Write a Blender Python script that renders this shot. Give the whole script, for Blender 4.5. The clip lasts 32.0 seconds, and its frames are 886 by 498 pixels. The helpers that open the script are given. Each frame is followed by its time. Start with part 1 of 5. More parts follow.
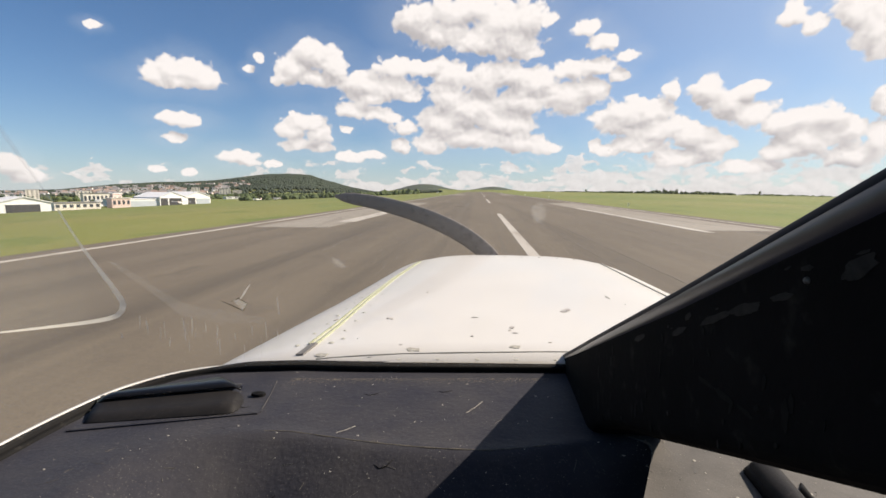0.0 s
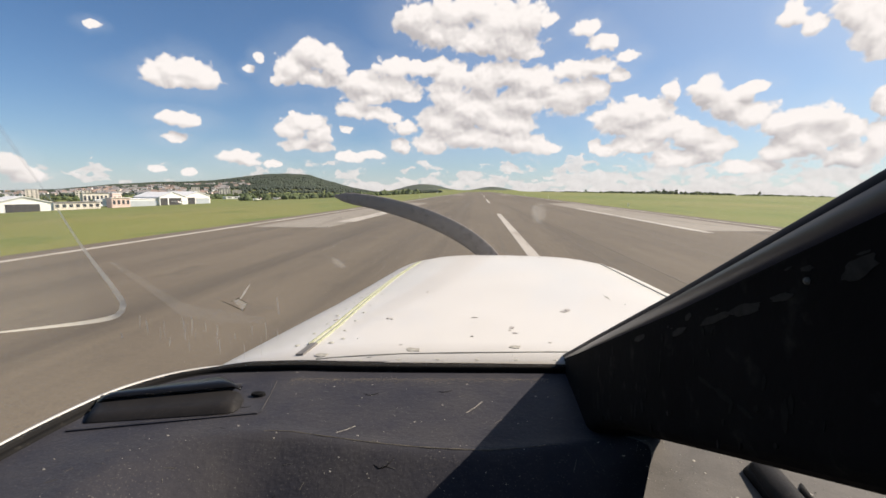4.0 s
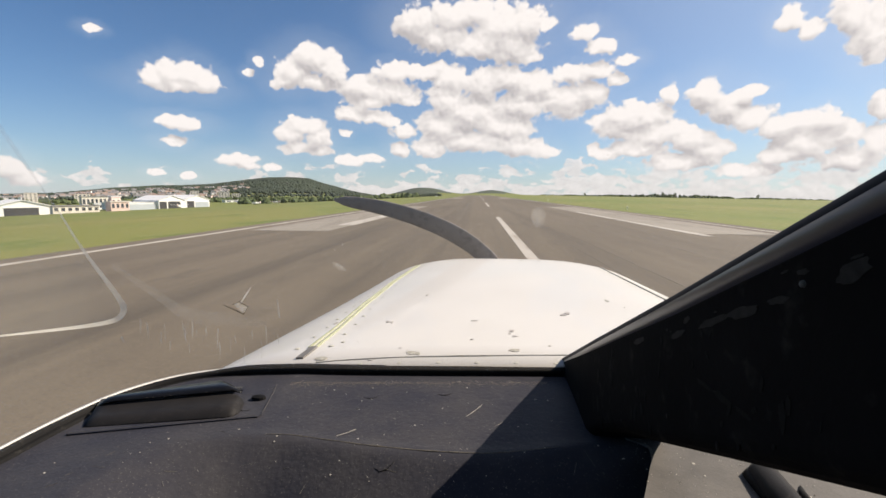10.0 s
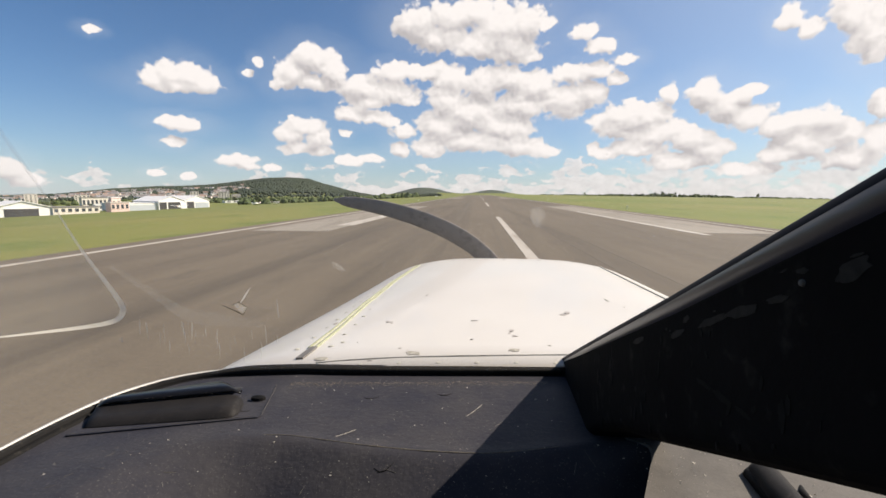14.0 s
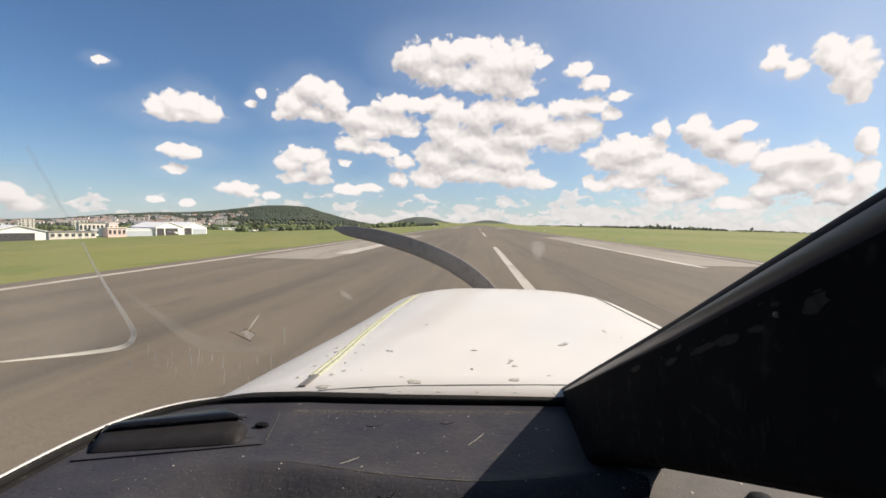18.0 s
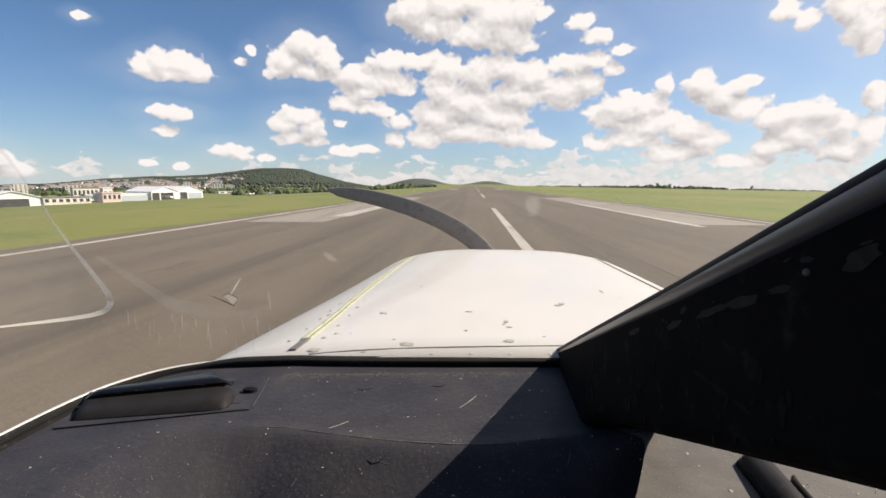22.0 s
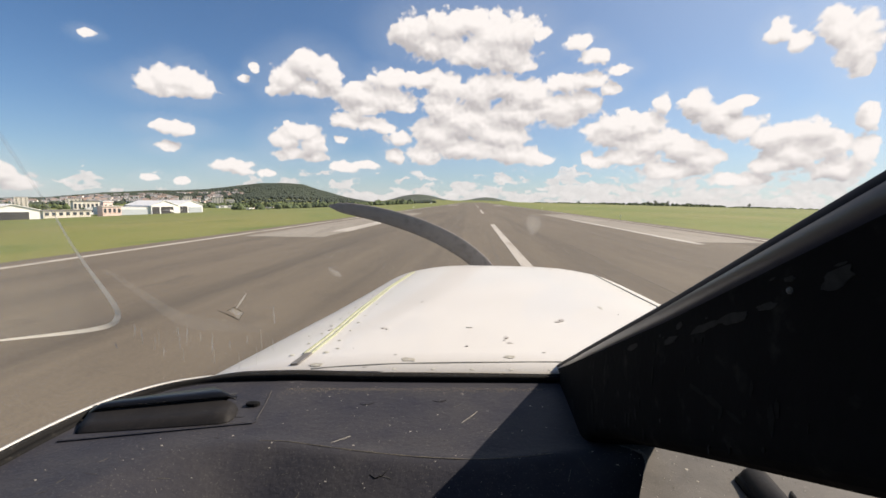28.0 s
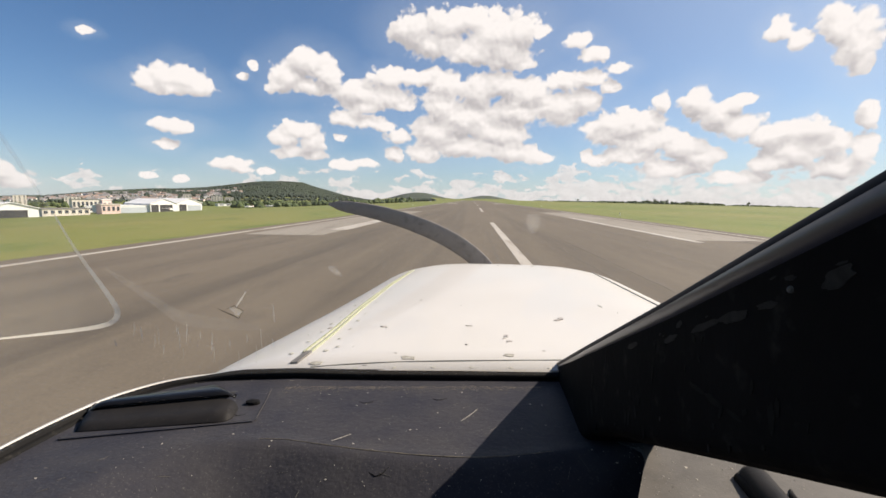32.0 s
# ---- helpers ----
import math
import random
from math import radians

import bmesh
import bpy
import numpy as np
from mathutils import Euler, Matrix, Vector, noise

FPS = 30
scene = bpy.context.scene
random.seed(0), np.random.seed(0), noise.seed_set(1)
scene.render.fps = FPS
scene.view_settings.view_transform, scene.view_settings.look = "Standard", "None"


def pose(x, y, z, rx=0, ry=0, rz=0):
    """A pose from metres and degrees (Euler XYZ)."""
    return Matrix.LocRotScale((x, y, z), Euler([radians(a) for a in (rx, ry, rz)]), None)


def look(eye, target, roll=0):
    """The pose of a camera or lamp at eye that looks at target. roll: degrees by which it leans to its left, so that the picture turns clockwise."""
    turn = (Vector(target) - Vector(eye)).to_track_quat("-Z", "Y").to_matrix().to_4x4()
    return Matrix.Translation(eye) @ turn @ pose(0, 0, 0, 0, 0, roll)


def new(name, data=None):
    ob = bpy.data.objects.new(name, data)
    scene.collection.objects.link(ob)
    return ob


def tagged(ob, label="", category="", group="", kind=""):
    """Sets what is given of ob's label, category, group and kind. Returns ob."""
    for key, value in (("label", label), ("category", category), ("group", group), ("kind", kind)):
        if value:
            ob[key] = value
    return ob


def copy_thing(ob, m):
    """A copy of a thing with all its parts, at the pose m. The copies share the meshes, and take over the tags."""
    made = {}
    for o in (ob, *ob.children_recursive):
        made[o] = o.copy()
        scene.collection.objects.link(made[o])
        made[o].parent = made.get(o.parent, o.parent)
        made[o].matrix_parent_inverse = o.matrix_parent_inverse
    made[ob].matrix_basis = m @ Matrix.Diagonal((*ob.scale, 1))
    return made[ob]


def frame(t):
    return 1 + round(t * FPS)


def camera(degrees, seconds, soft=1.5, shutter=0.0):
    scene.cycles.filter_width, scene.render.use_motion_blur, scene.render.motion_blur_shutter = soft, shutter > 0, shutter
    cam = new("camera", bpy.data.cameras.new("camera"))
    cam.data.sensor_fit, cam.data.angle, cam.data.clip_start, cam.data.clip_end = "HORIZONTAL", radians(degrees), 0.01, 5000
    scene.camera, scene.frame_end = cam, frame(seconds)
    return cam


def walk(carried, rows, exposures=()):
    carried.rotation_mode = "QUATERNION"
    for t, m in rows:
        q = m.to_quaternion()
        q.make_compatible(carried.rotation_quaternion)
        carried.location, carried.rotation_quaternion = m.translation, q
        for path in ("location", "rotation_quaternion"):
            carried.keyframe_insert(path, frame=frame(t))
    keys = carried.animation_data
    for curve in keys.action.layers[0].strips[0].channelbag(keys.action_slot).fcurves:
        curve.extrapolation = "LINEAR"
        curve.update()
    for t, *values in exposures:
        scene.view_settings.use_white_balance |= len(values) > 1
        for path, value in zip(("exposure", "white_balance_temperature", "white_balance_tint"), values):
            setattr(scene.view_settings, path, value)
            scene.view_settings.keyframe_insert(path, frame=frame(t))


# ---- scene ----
# A light aircraft on the runway of a grass-bordered airfield under a fair-weather sky.
# The camera is fixed above the glareshield and trembles with the airframe.
from mathutils.bvhtree import BVHTree

EYE = Vector((0.0, 0.0, 1.9))
cam = camera(92, 32.0, soft=1.6)


def aim(yaw, pitch, roll, dx, dy, dz):
    a, b = radians(yaw), radians(pitch)
    eye = EYE + Vector((dx, dy, dz))
    return look(eye, eye + Vector((math.sin(a) * math.cos(b), math.cos(a) * math.cos(b), math.sin(b))), roll)


# seconds, yaw, pitch, roll in degrees, shift from the mount in metres
PATH = [
    (0, -4.79, -6.90, 0.12, 0.0010, 0.0024, -0.0004),
    (0.5, -4.79, -6.90, 0.12, 0.0010, 0.0024, -0.0004),
    (1, -4.79, -6.90, 0.12, 0.0010, 0.0024, -0.0004),
    (1.5, -4.79, -6.90, 0.12, 0.0010, 0.0024, -0.0004),
    (2, -4.77, -6.90, 0.15, 0.0008, 0.0022, -0.0003),
    (2.5, -4.74, -6.89, 0.18, 0.0006, 0.0021, -0.0003),
    (3, -4.74, -6.89, 0.18, 0.0006, 0.0021, -0.0003),
    (3.5, -4.74, -6.89, 0.18, 0.0006, 0.0021, -0.0003),
    (5.5, -4.86, -6.89, 0.11, 0.0015, 0.0028, -0.0005),
    (6, -4.86, -6.89, 0.11, 0.0015, 0.0028, -0.0005),
    (6.5, -4.86, -6.89, 0.11, 0.0015, 0.0028, -0.0005),
    (7, -4.85, -6.89, 0.06, 0.0014, 0.0027, -0.0004),
    (7.5, -4.85, -6.89, 0.06, 0.0014, 0.0027, -0.0004),
    (8, -4.85, -6.89, 0.06, 0.0014, 0.0027, -0.0004),
    (8.5, -4.85, -6.89, 0.06, 0.0013, 0.0027, -0.0004),
    (9, -4.82, -6.89, 0.09, 0.0011, 0.0026, -0.0004),
    (9.5, -4.80, -6.88, 0.12, 0.0009, 0.0024, -0.0004),
    (10, -4.66, -6.44, 0.15, -0.0000, -0.0001, 0.0001),
    (10.5, -4.70, -6.48, -0.07, 0.0011, 0.0009, -0.0002),
    (11, -4.68, -6.49, -0.02, 0.0006, 0.0003, 0.0001),
    (11.5, -4.66, -6.41, 0.07, 0.0003, -0.0000, -0.0002),
    (12, -4.64, -6.41, 0.01, 0.0003, 0.0001, -0.0001),
    (12.5, -4.65, -6.41, 0.01, 0.0003, 0.0001, -0.0001),
    (13, -4.58, -6.41, -0.00, -0.0000, -0.0000, 0.0000),
    (13.5, -4.65, -6.41, 0.02, 0.0002, -0.0001, -0.0000),
    (14, -4.67, -6.45, -0.01, 0.0007, 0.0005, -0.0000),
    (14.5, -4.72, -6.46, 0.05, 0.0011, 0.0011, -0.0005),
    (15, -4.34, -4.09, 0.43, -0.0027, -0.0106, 0.0016),
    (15.5, -4.17, -3.01, 0.45, -0.0052, -0.0171, 0.0029),
    (17.5, -4.24, -3.27, 0.43, -0.0051, -0.0168, 0.0032),
    (18, -4.27, -2.51, 0.71, -0.0063, -0.0206, 0.0032),
    (18.5, -4.30, -3.69, 0.57, -0.0040, -0.0135, 0.0020),
    (19, -4.35, -2.99, 0.59, -0.0045, -0.0172, 0.0025),
    (19.5, -4.21, -2.12, 0.57, -0.0067, -0.0227, 0.0040),
    (20, -4.17, -2.92, 0.54, -0.0058, -0.0187, 0.0033),
    (20.5, -4.83, -7.22, -0.10, 0.0021, 0.0043, -0.0010),
    (21, -4.71, -7.27, 0.02, 0.0014, 0.0046, -0.0011),
    (21.5, -4.27, -7.63, -0.01, 0.0020, 0.0073, -0.0016),
    (22, -4.04, -7.62, 0.13, 0.0018, 0.0072, -0.0019),
    (22.5, -4.15, -7.60, 0.13, 0.0019, 0.0070, -0.0019),
    (23, -4.02, -7.62, 0.15, 0.0021, 0.0072, -0.0019),
    (23.5, -4.02, -7.61, 0.10, 0.0016, 0.0064, -0.0016),
    (24, -3.96, -7.17, 0.37, 0.0006, 0.0044, -0.0012),
    (24.5, -3.91, -6.68, 0.33, -0.0003, 0.0016, -0.0000),
    (25, -4.22, -7.22, 0.12, 0.0016, 0.0050, -0.0016),
    (25.5, -4.14, -7.12, 0.30, 0.0014, 0.0045, -0.0014),
    (27.5, -3.97, -6.14, 0.27, -0.0006, -0.0006, -0.0000),
    (28, -3.92, -5.52, 0.51, -0.0015, -0.0040, 0.0003),
    (28.5, -3.80, -4.82, 0.61, -0.0033, -0.0081, 0.0015),
    (29, -3.58, -3.64, 0.84, -0.0056, -0.0148, 0.0025),
    (29.5, -3.75, -4.63, 0.72, -0.0040, -0.0096, 0.0013),
    (30, -4.12, -6.96, 0.24, 0.0006, 0.0030, -0.0008),
    (30.5, -4.04, -5.92, 0.39, -0.0004, -0.0014, -0.0001),
    (31, -4.17, -6.76, 0.33, 0.0015, 0.0026, -0.0007),
    (31.5, -4.21, -7.25, 0.18, 0.0023, 0.0054, -0.0012),
    (32, -3.84, -5.76, 0.53, -0.0020, -0.0039, 0.0005),
]
# the aircraft stands slightly nose down, and the camera with it
LEAN = Matrix.Translation(EYE) @ pose(0, 0, 0, -0.9) @ Matrix.Translation(-EYE)
walk(cam, [(row[0], LEAN @ aim(*row[1:])) for row in PATH], exposures=[(0.0, 0.83, 7050, 14), (32.0, 0.83, 7050, 14)])

# ---- world and sun ----
SUN_AZ, SUN_EL = 71.0, 39.0
world = bpy.data.worlds.new("sky")
scene.world = world
world.use_nodes = True
W = world.node_tree
W.nodes.clear()


def wnode(kind, **props):
    n = W.nodes.new(kind)
    for k, v in props.items():
        setattr(n, k, v)
    return n


def wmath(op, a, b=None, c=None, clamp=False):
    n = wnode("ShaderNodeMath", operation=op, use_clamp=clamp)
    for i, v in enumerate((a, b, c)):
        if v is None:
            continue
        if isinstance(v, (int, float)):
            n.inputs[i].default_value = v
        else:
            W.links.new(v, n.inputs[i])
    return n.outputs[0]


def wvec(op, a, b):
    n = wnode("ShaderNodeVectorMath", operation=op)
    for i, v in enumerate((a, b)):
        if isinstance(v, tuple):
            n.inputs[i].default_value = v
        else:
            W.links.new(v, n.inputs[i])
    return n.outputs[0]


PUFFS = []


def puff(az, el, wide, high):
    PUFFS.append((az, el, wide, high))


# heaps of cumulus: azimuth, elevation, half width and half height in degrees
puff(-37.7, 12.2, 1.30, 1.13); puff(-36.1, 12.9, 1.23, 1.19); puff(-34.5, 12.8, 1.60, 1.45); puff(-32.8, 12.4, 1.55, 1.24)
puff(-35.2, 11.8, 3.27, 0.87)
puff(-35.5, 7.9, 2.15, 0.73); puff(-36.7, 8.1, 0.94, 0.54); puff(-34.2, 7.7, 1.10, 0.55); puff(-36.4, 5.8, 1.33, 0.61)
puff(-42.6, 16.0, 0.73, 0.40); puff(-27.0, 15.2, 0.66, 0.54); puff(-28.1, 13.9, 0.71, 0.42)
puff(-21.0, 16.1, 2.17, 1.47); puff(-23.1, 14.4, 2.27, 1.67); puff(-18.5, 14.9, 2.24, 1.70); puff(-24.3, 13.2, 1.51, 0.87)
puff(-20.8, 13.5, 3.39, 1.02)
puff(-15.0, 13.2, 3.02, 1.57); puff(-11.4, 12.8, 3.22, 1.66); puff(-9.1, 11.8, 1.71, 0.88); puff(-14.0, 11.5, 3.35, 0.74)
puff(-10.7, 15.1, 2.49, 1.09); puff(-7.7, 15.0, 2.37, 0.97); puff(-5.6, 15.8, 1.25, 0.51)
puff(-16.3, 10.0, 2.36, 1.01); puff(-13.4, 9.7, 2.55, 0.96); puff(-11.4, 9.2, 1.57, 0.62); puff(-9.6, 8.0, 1.81, 0.98)
puff(-22.0, 8.2, 2.26, 1.27); puff(-23.7, 7.2, 1.83, 1.14); puff(-20.7, 7.0, 1.76, 1.23); puff(-23.5, 5.7, 2.25, 0.75)
puff(-20.4, 5.3, 1.50, 0.62); puff(-17.1, 7.7, 0.70, 0.41)
puff(-7.8, 20.3, 2.94, 1.96); puff(-3.5, 21.1, 3.33, 1.70); puff(-0.5, 21.5, 2.90, 1.33); puff(2.6, 20.2, 3.83, 2.07)
puff(5.8, 20.3, 2.46, 1.64); puff(4.5, 17.7, 3.21, 1.59); puff(0.3, 18.2, 4.74, 1.59); puff(-4.8, 18.9, 3.53, 1.46)
puff(7.9, 20.0, 1.28, 0.76); puff(6.5, 16.6, 1.46, 0.74)
puff(12.8, 18.7, 1.67, 0.82); puff(14.9, 17.1, 1.65, 0.89); puff(17.5, 15.3, 1.37, 0.66)
puff(11.3, 14.5, 1.95, 1.07); puff(14.3, 14.5, 2.26, 0.92); puff(16.6, 13.4, 1.23, 0.68)
puff(-3.5, 14.4, 2.39, 1.70); puff(0.2, 13.7, 3.23, 1.97); puff(3.7, 14.1, 3.45, 1.56); puff(7.0, 13.3, 2.99, 1.69)
puff(10.9, 11.5, 3.32, 1.96); puff(13.8, 11.9, 2.05, 1.41); puff(5.9, 11.1, 4.85, 1.61); puff(-4.2, 11.7, 2.43, 2.30)
puff(-1.1, 10.2, 4.31, 2.47); puff(3.3, 8.6, 4.14, 1.80); puff(-4.9, 8.5, 3.49, 2.10); puff(-1.2, 6.8, 5.12, 1.42)
puff(4.8, 6.3, 3.43, 1.27); puff(8.2, 5.4, 1.82, 0.91); puff(-6.4, 6.0, 2.50, 1.22)
puff(-10.4, 5.8, 1.24, 0.86); puff(-16.6, 4.2, 1.99, 0.78); puff(-14.1, 4.5, 1.59, 0.64)
puff(18.0, 9.2, 2.71, 1.67); puff(20.6, 9.1, 2.25, 1.64); puff(16.8, 7.9, 2.90, 1.31); puff(21.2, 7.0, 3.56, 1.79)
puff(24.7, 6.2, 2.45, 1.62); puff(26.6, 4.8, 2.16, 1.24); puff(19.5, 5.4, 3.56, 1.05); puff(23.7, 3.7, 3.90, 0.90)
puff(14.7, 8.8, 1.55, 0.72)
puff(14.2, 5.4, 0.86, 0.75); puff(16.1, 4.9, 1.55, 0.74); puff(22.5, 11.2, 0.85, 1.09)
puff(26.0, 11.0, 1.85, 1.47); puff(28.0, 9.3, 2.36, 1.75); puff(30.4, 7.9, 2.24, 1.44); puff(32.4, 7.0, 1.86, 1.13)
puff(29.9, 10.8, 1.55, 0.56)
puff(34.1, 7.3, 1.51, 1.10); puff(36.3, 7.2, 1.83, 1.34); puff(38.1, 5.7, 1.58, 1.47); puff(35.2, 5.2, 3.04, 1.44)
puff(33.0, 4.1, 2.32, 1.04); puff(38.2, 3.6, 2.39, 1.18); puff(30.7, 2.6, 3.46, 0.72); puff(40.1, 5.0, 1.11, 1.95)
puff(40.0, 8.3, 0.73, 1.25); puff(32.7, 16.8, 1.12, 1.10); puff(34.5, 15.8, 1.16, 0.84); puff(37.3, 16.3, 1.59, 1.70)
puff(39.0, 14.6, 1.52, 2.44); puff(39.1, 12.6, 1.03, 0.87)
puff(-30.0, 4.0, 2.18, 0.85); puff(-26.2, 3.2, 1.03, 0.54); puff(-28.7, 3.3, 1.24, 0.47); puff(-49.6, 2.3, 1.19, 1.25)
puff(-48.9, 1.3, 1.38, 0.64); puff(-38.2, 2.4, 0.83, 0.43); puff(-35.0, 2.1, 0.89, 0.45)

way = wnode("ShaderNodeTexCoord").outputs["Generated"]


def wnoise(vec, scale, detail, rough):
    n = wnode("ShaderNodeTexNoise")
    n.inputs["Scale"].default_value, n.inputs["Detail"].default_value, n.inputs["Roughness"].default_value = scale, detail, rough
    W.links.new(vec, n.inputs["Vector"])
    return n


def heap_field(vec):
    """Distance field of all the puffs: 0 in the middle of a puff, 1 at its rim."""
    field = None
    for az, el, wide, high in PUFFS:
        a, e = radians(az), radians(el)
        m = wnode("ShaderNodeMapping", vector_type="TEXTURE")
        m.inputs["Location"].default_value = (math.sin(a) * math.cos(e), math.cos(a) * math.cos(e), math.sin(e))
        m.inputs["Rotation"].default_value = (0, 0, -a)
        m.inputs["Scale"].default_value = (radians(wide) * 1.08, 0.3, radians(high) * 1.10)
        if field is None:
            W.links.new(vec, m.inputs["Vector"])
        else:
            # carries the running result along, so that the puffs are worked out one after the other
            chain = wnode("ShaderNodeVectorMath", operation="MULTIPLY_ADD")
            W.links.new(field, chain.inputs[0])
            chain.inputs[1].default_value = (1e-7, 1e-7, 1e-7)
            W.links.new(vec, chain.inputs[2])
            W.links.new(chain.outputs[0], m.inputs["Vector"])
        ln = wnode("ShaderNodeVectorMath", operation="LENGTH")
        W.links.new(m.outputs[0], ln.inputs[0])
        field = ln.outputs["Value"] if field is None else wmath("SMOOTH_MIN", field, ln.outputs["Value"], 0.30)
    return field


warp = wnoise(way, 30.0, 5.0, 0.58)
warped = wvec("ADD", way, wvec("MULTIPLY", wvec("SUBTRACT", warp.outputs["Color"], (0.5, 0.5, 0.5)), (0.026, 0.026, 0.020)))


def wcells(vec, scale, smooth):
    n = wnode("ShaderNodeTexVoronoi", feature="SMOOTH_F1")
    n.inputs["Scale"].default_value, n.inputs["Smoothness"].default_value = scale, smooth
    W.links.new(vec, n.inputs["Vector"])
    return wmath("SUBTRACT", n.outputs["Distance"], 0.42)


def billow(vec):
    """The rounded, cauliflower-like relief of the heaps: knobs of three sizes and a fine grain."""
    rough = wmath("MULTIPLY", wmath("SUBTRACT", wnoise(wvec("MULTIPLY", vec, (1.0, 1.0, 1.25)), 32.0, 9.0, 0.60).outputs[0], 0.5), 0.62)
    for scale, smooth, much in ((30.0, 0.5, 0.55), (70.0, 0.4, 0.32), (150.0, 0.3, 0.16)):
        rough = wmath("ADD", rough, wmath("MULTIPLY", wcells(vec, scale, smooth), much))
    return rough


field = heap_field(warped)
sunny_side = heap_field(wvec("ADD", warped, (0.008, 0.0, 0.024)))
relief = billow(warped)
sunny_relief = billow(wvec("ADD", warped, (0.004, 0.0, 0.009)))
lumpy = wmath("ADD", field, relief)
ramp = wnode("ShaderNodeMapRange", interpolation_type="SMOOTHSTEP")
for i, v in enumerate((1.14, 0.86, 0.0, 1.0)):
    ramp.inputs[i + 1].default_value = v
W.links.new(lumpy, ramp.inputs[0])
heaps = ramp.outputs[0]

# broken rows of small cumulus low over the horizon, and wisps elsewhere
sep = wnode("ShaderNodeSeparateXYZ")
W.links.new(way, sep.inputs[0])
height = sep.outputs["Z"]
rows_noise = wnoise(wvec("MULTIPLY", warped, (1.0, 1.0, 2.3)), 20.0, 8.0, 0.56).outputs[0]
low = wnode("ShaderNodeMapRange")
for i, v in enumerate((0.0, 0.14, 0.36, 0.76)):
    low.inputs[i + 1].default_value = v
W.links.new(height, low.inputs[0])
# fewer of them away from the sun
bare = wmath("MULTIPLY", wmath("MAXIMUM", wmath("MULTIPLY", sep.outputs["X"], -1.0), 0.0), 0.16)
rows_ramp = wnode("ShaderNodeMapRange", interpolation_type="SMOOTHSTEP")
rows_ramp.inputs[1].default_value, rows_ramp.inputs[2].default_value = 0.0, 0.06
W.links.new(wmath("SUBTRACT", rows_noise, wmath("ADD", low.outputs[0], bare)), rows_ramp.inputs[0])
rows_cover = wmath("MULTIPLY", rows_ramp.outputs[0], 0.85)
cover = wmath("MAXIMUM", heaps, rows_cover)

# light on the heaps: bright towards the sun and the top, grey underneath
slope = wmath("SUBTRACT", sunny_side, field)
soft = wnoise(wvec("MULTIPLY", warped, (1.0, 1.0, 1.5)), 13.0, 6.0, 0.6).outputs[0]
tone = wmath("MULTIPLY_ADD", slope, 0.80, 0.56)
tone = wmath("ADD", tone, wmath("MULTIPLY", wmath("SUBTRACT", sunny_relief, relief), 0.95))
tone = wmath("ADD", tone, wmath("MULTIPLY", wmath("SUBTRACT", soft, 0.5), 1.2))
rows_tone = wmath("MULTIPLY_ADD", wmath("SUBTRACT", sunny_relief, relief), 0.8, 0.62)
tone = wmath("ADD", wmath("MULTIPLY", tone, heaps), wmath("MULTIPLY", wmath("SUBTRACT", 1.0, heaps), rows_tone))
tone = wmath("MAXIMUM", wmath("MINIMUM", tone, 1.0), 0.0)
cloud = wnode("ShaderNodeMix", data_type="RGBA")
cloud.inputs["A"].default_value, cloud.inputs["B"].default_value = (4.8, 4.85, 5.15, 1), (9.2, 9.25, 9.4, 1)
W.links.new(tone, cloud.inputs["Factor"])

sky = wnode("ShaderNodeTexSky", sky_type="NISHITA", sun_disc=False, sun_elevation=radians(SUN_EL), sun_rotation=radians(SUN_AZ),
            altitude=250.0, air_density=1.0, dust_density=0.55, ozone_density=3.6)
mix = wnode("ShaderNodeMix", data_type="RGBA")
W.links.new(cover, mix.inputs["Factor"])
# pale moist air over the horizon
hazy = wnode("ShaderNodeMix", data_type="RGBA")
W.links.new(wmath("MULTIPLY", wmath("POWER", 2.718, wmath("MULTIPLY", wmath("ABSOLUTE", height), -14.0)), 0.44), hazy.inputs["Factor"])
W.links.new(wvec("MULTIPLY", sky.outputs[0], (0.57, 0.89, 1.13)), hazy.inputs["A"])
hazy.inputs["B"].default_value = (7.6, 8.2, 8.8, 1)
# thin vapour that surrounds the heaps
vapour = wnode("ShaderNodeMapRange", interpolation_type="SMOOTHSTEP")
for i, v in enumerate((2.6, 0.9, 0.0, 0.14)):
    vapour.inputs[i + 1].default_value = v
W.links.new(field, vapour.inputs[0])
misty = wnode("ShaderNodeMix", data_type="RGBA")
W.links.new(vapour.outputs[0], misty.inputs["Factor"])
W.links.new(hazy.outputs["Result"], misty.inputs["A"])
misty.inputs["B"].default_value = (6.4, 7.3, 8.3, 1)
# bright air round the sun
glare = wnode("ShaderNodeVectorMath", operation="DOT_PRODUCT")
W.links.new(way, glare.inputs[0])
glare.inputs[1].default_value = (math.sin(radians(SUN_AZ)) * math.cos(radians(SUN_EL)), math.cos(radians(SUN_AZ)) * math.cos(radians(SUN_EL)), math.sin(radians(SUN_EL)))
bright = wnode("ShaderNodeMix", data_type="RGBA")
W.links.new(wmath("MULTIPLY", wmath("POWER", wmath("MAXIMUM", glare.outputs["Value"], 0.0), 2.5), 0.55), bright.inputs["Factor"])
W.links.new(misty.outputs["Result"], bright.inputs["A"])
bright.inputs["B"].default_value = (7.4, 8.3, 9.2, 1)
W.links.new(bright.outputs["Result"], mix.inputs["A"])
W.links.new(cloud.outputs["Result"], mix.inputs["B"])
back = wnode("ShaderNodeBackground")
back.inputs["Strength"].default_value = 0.058
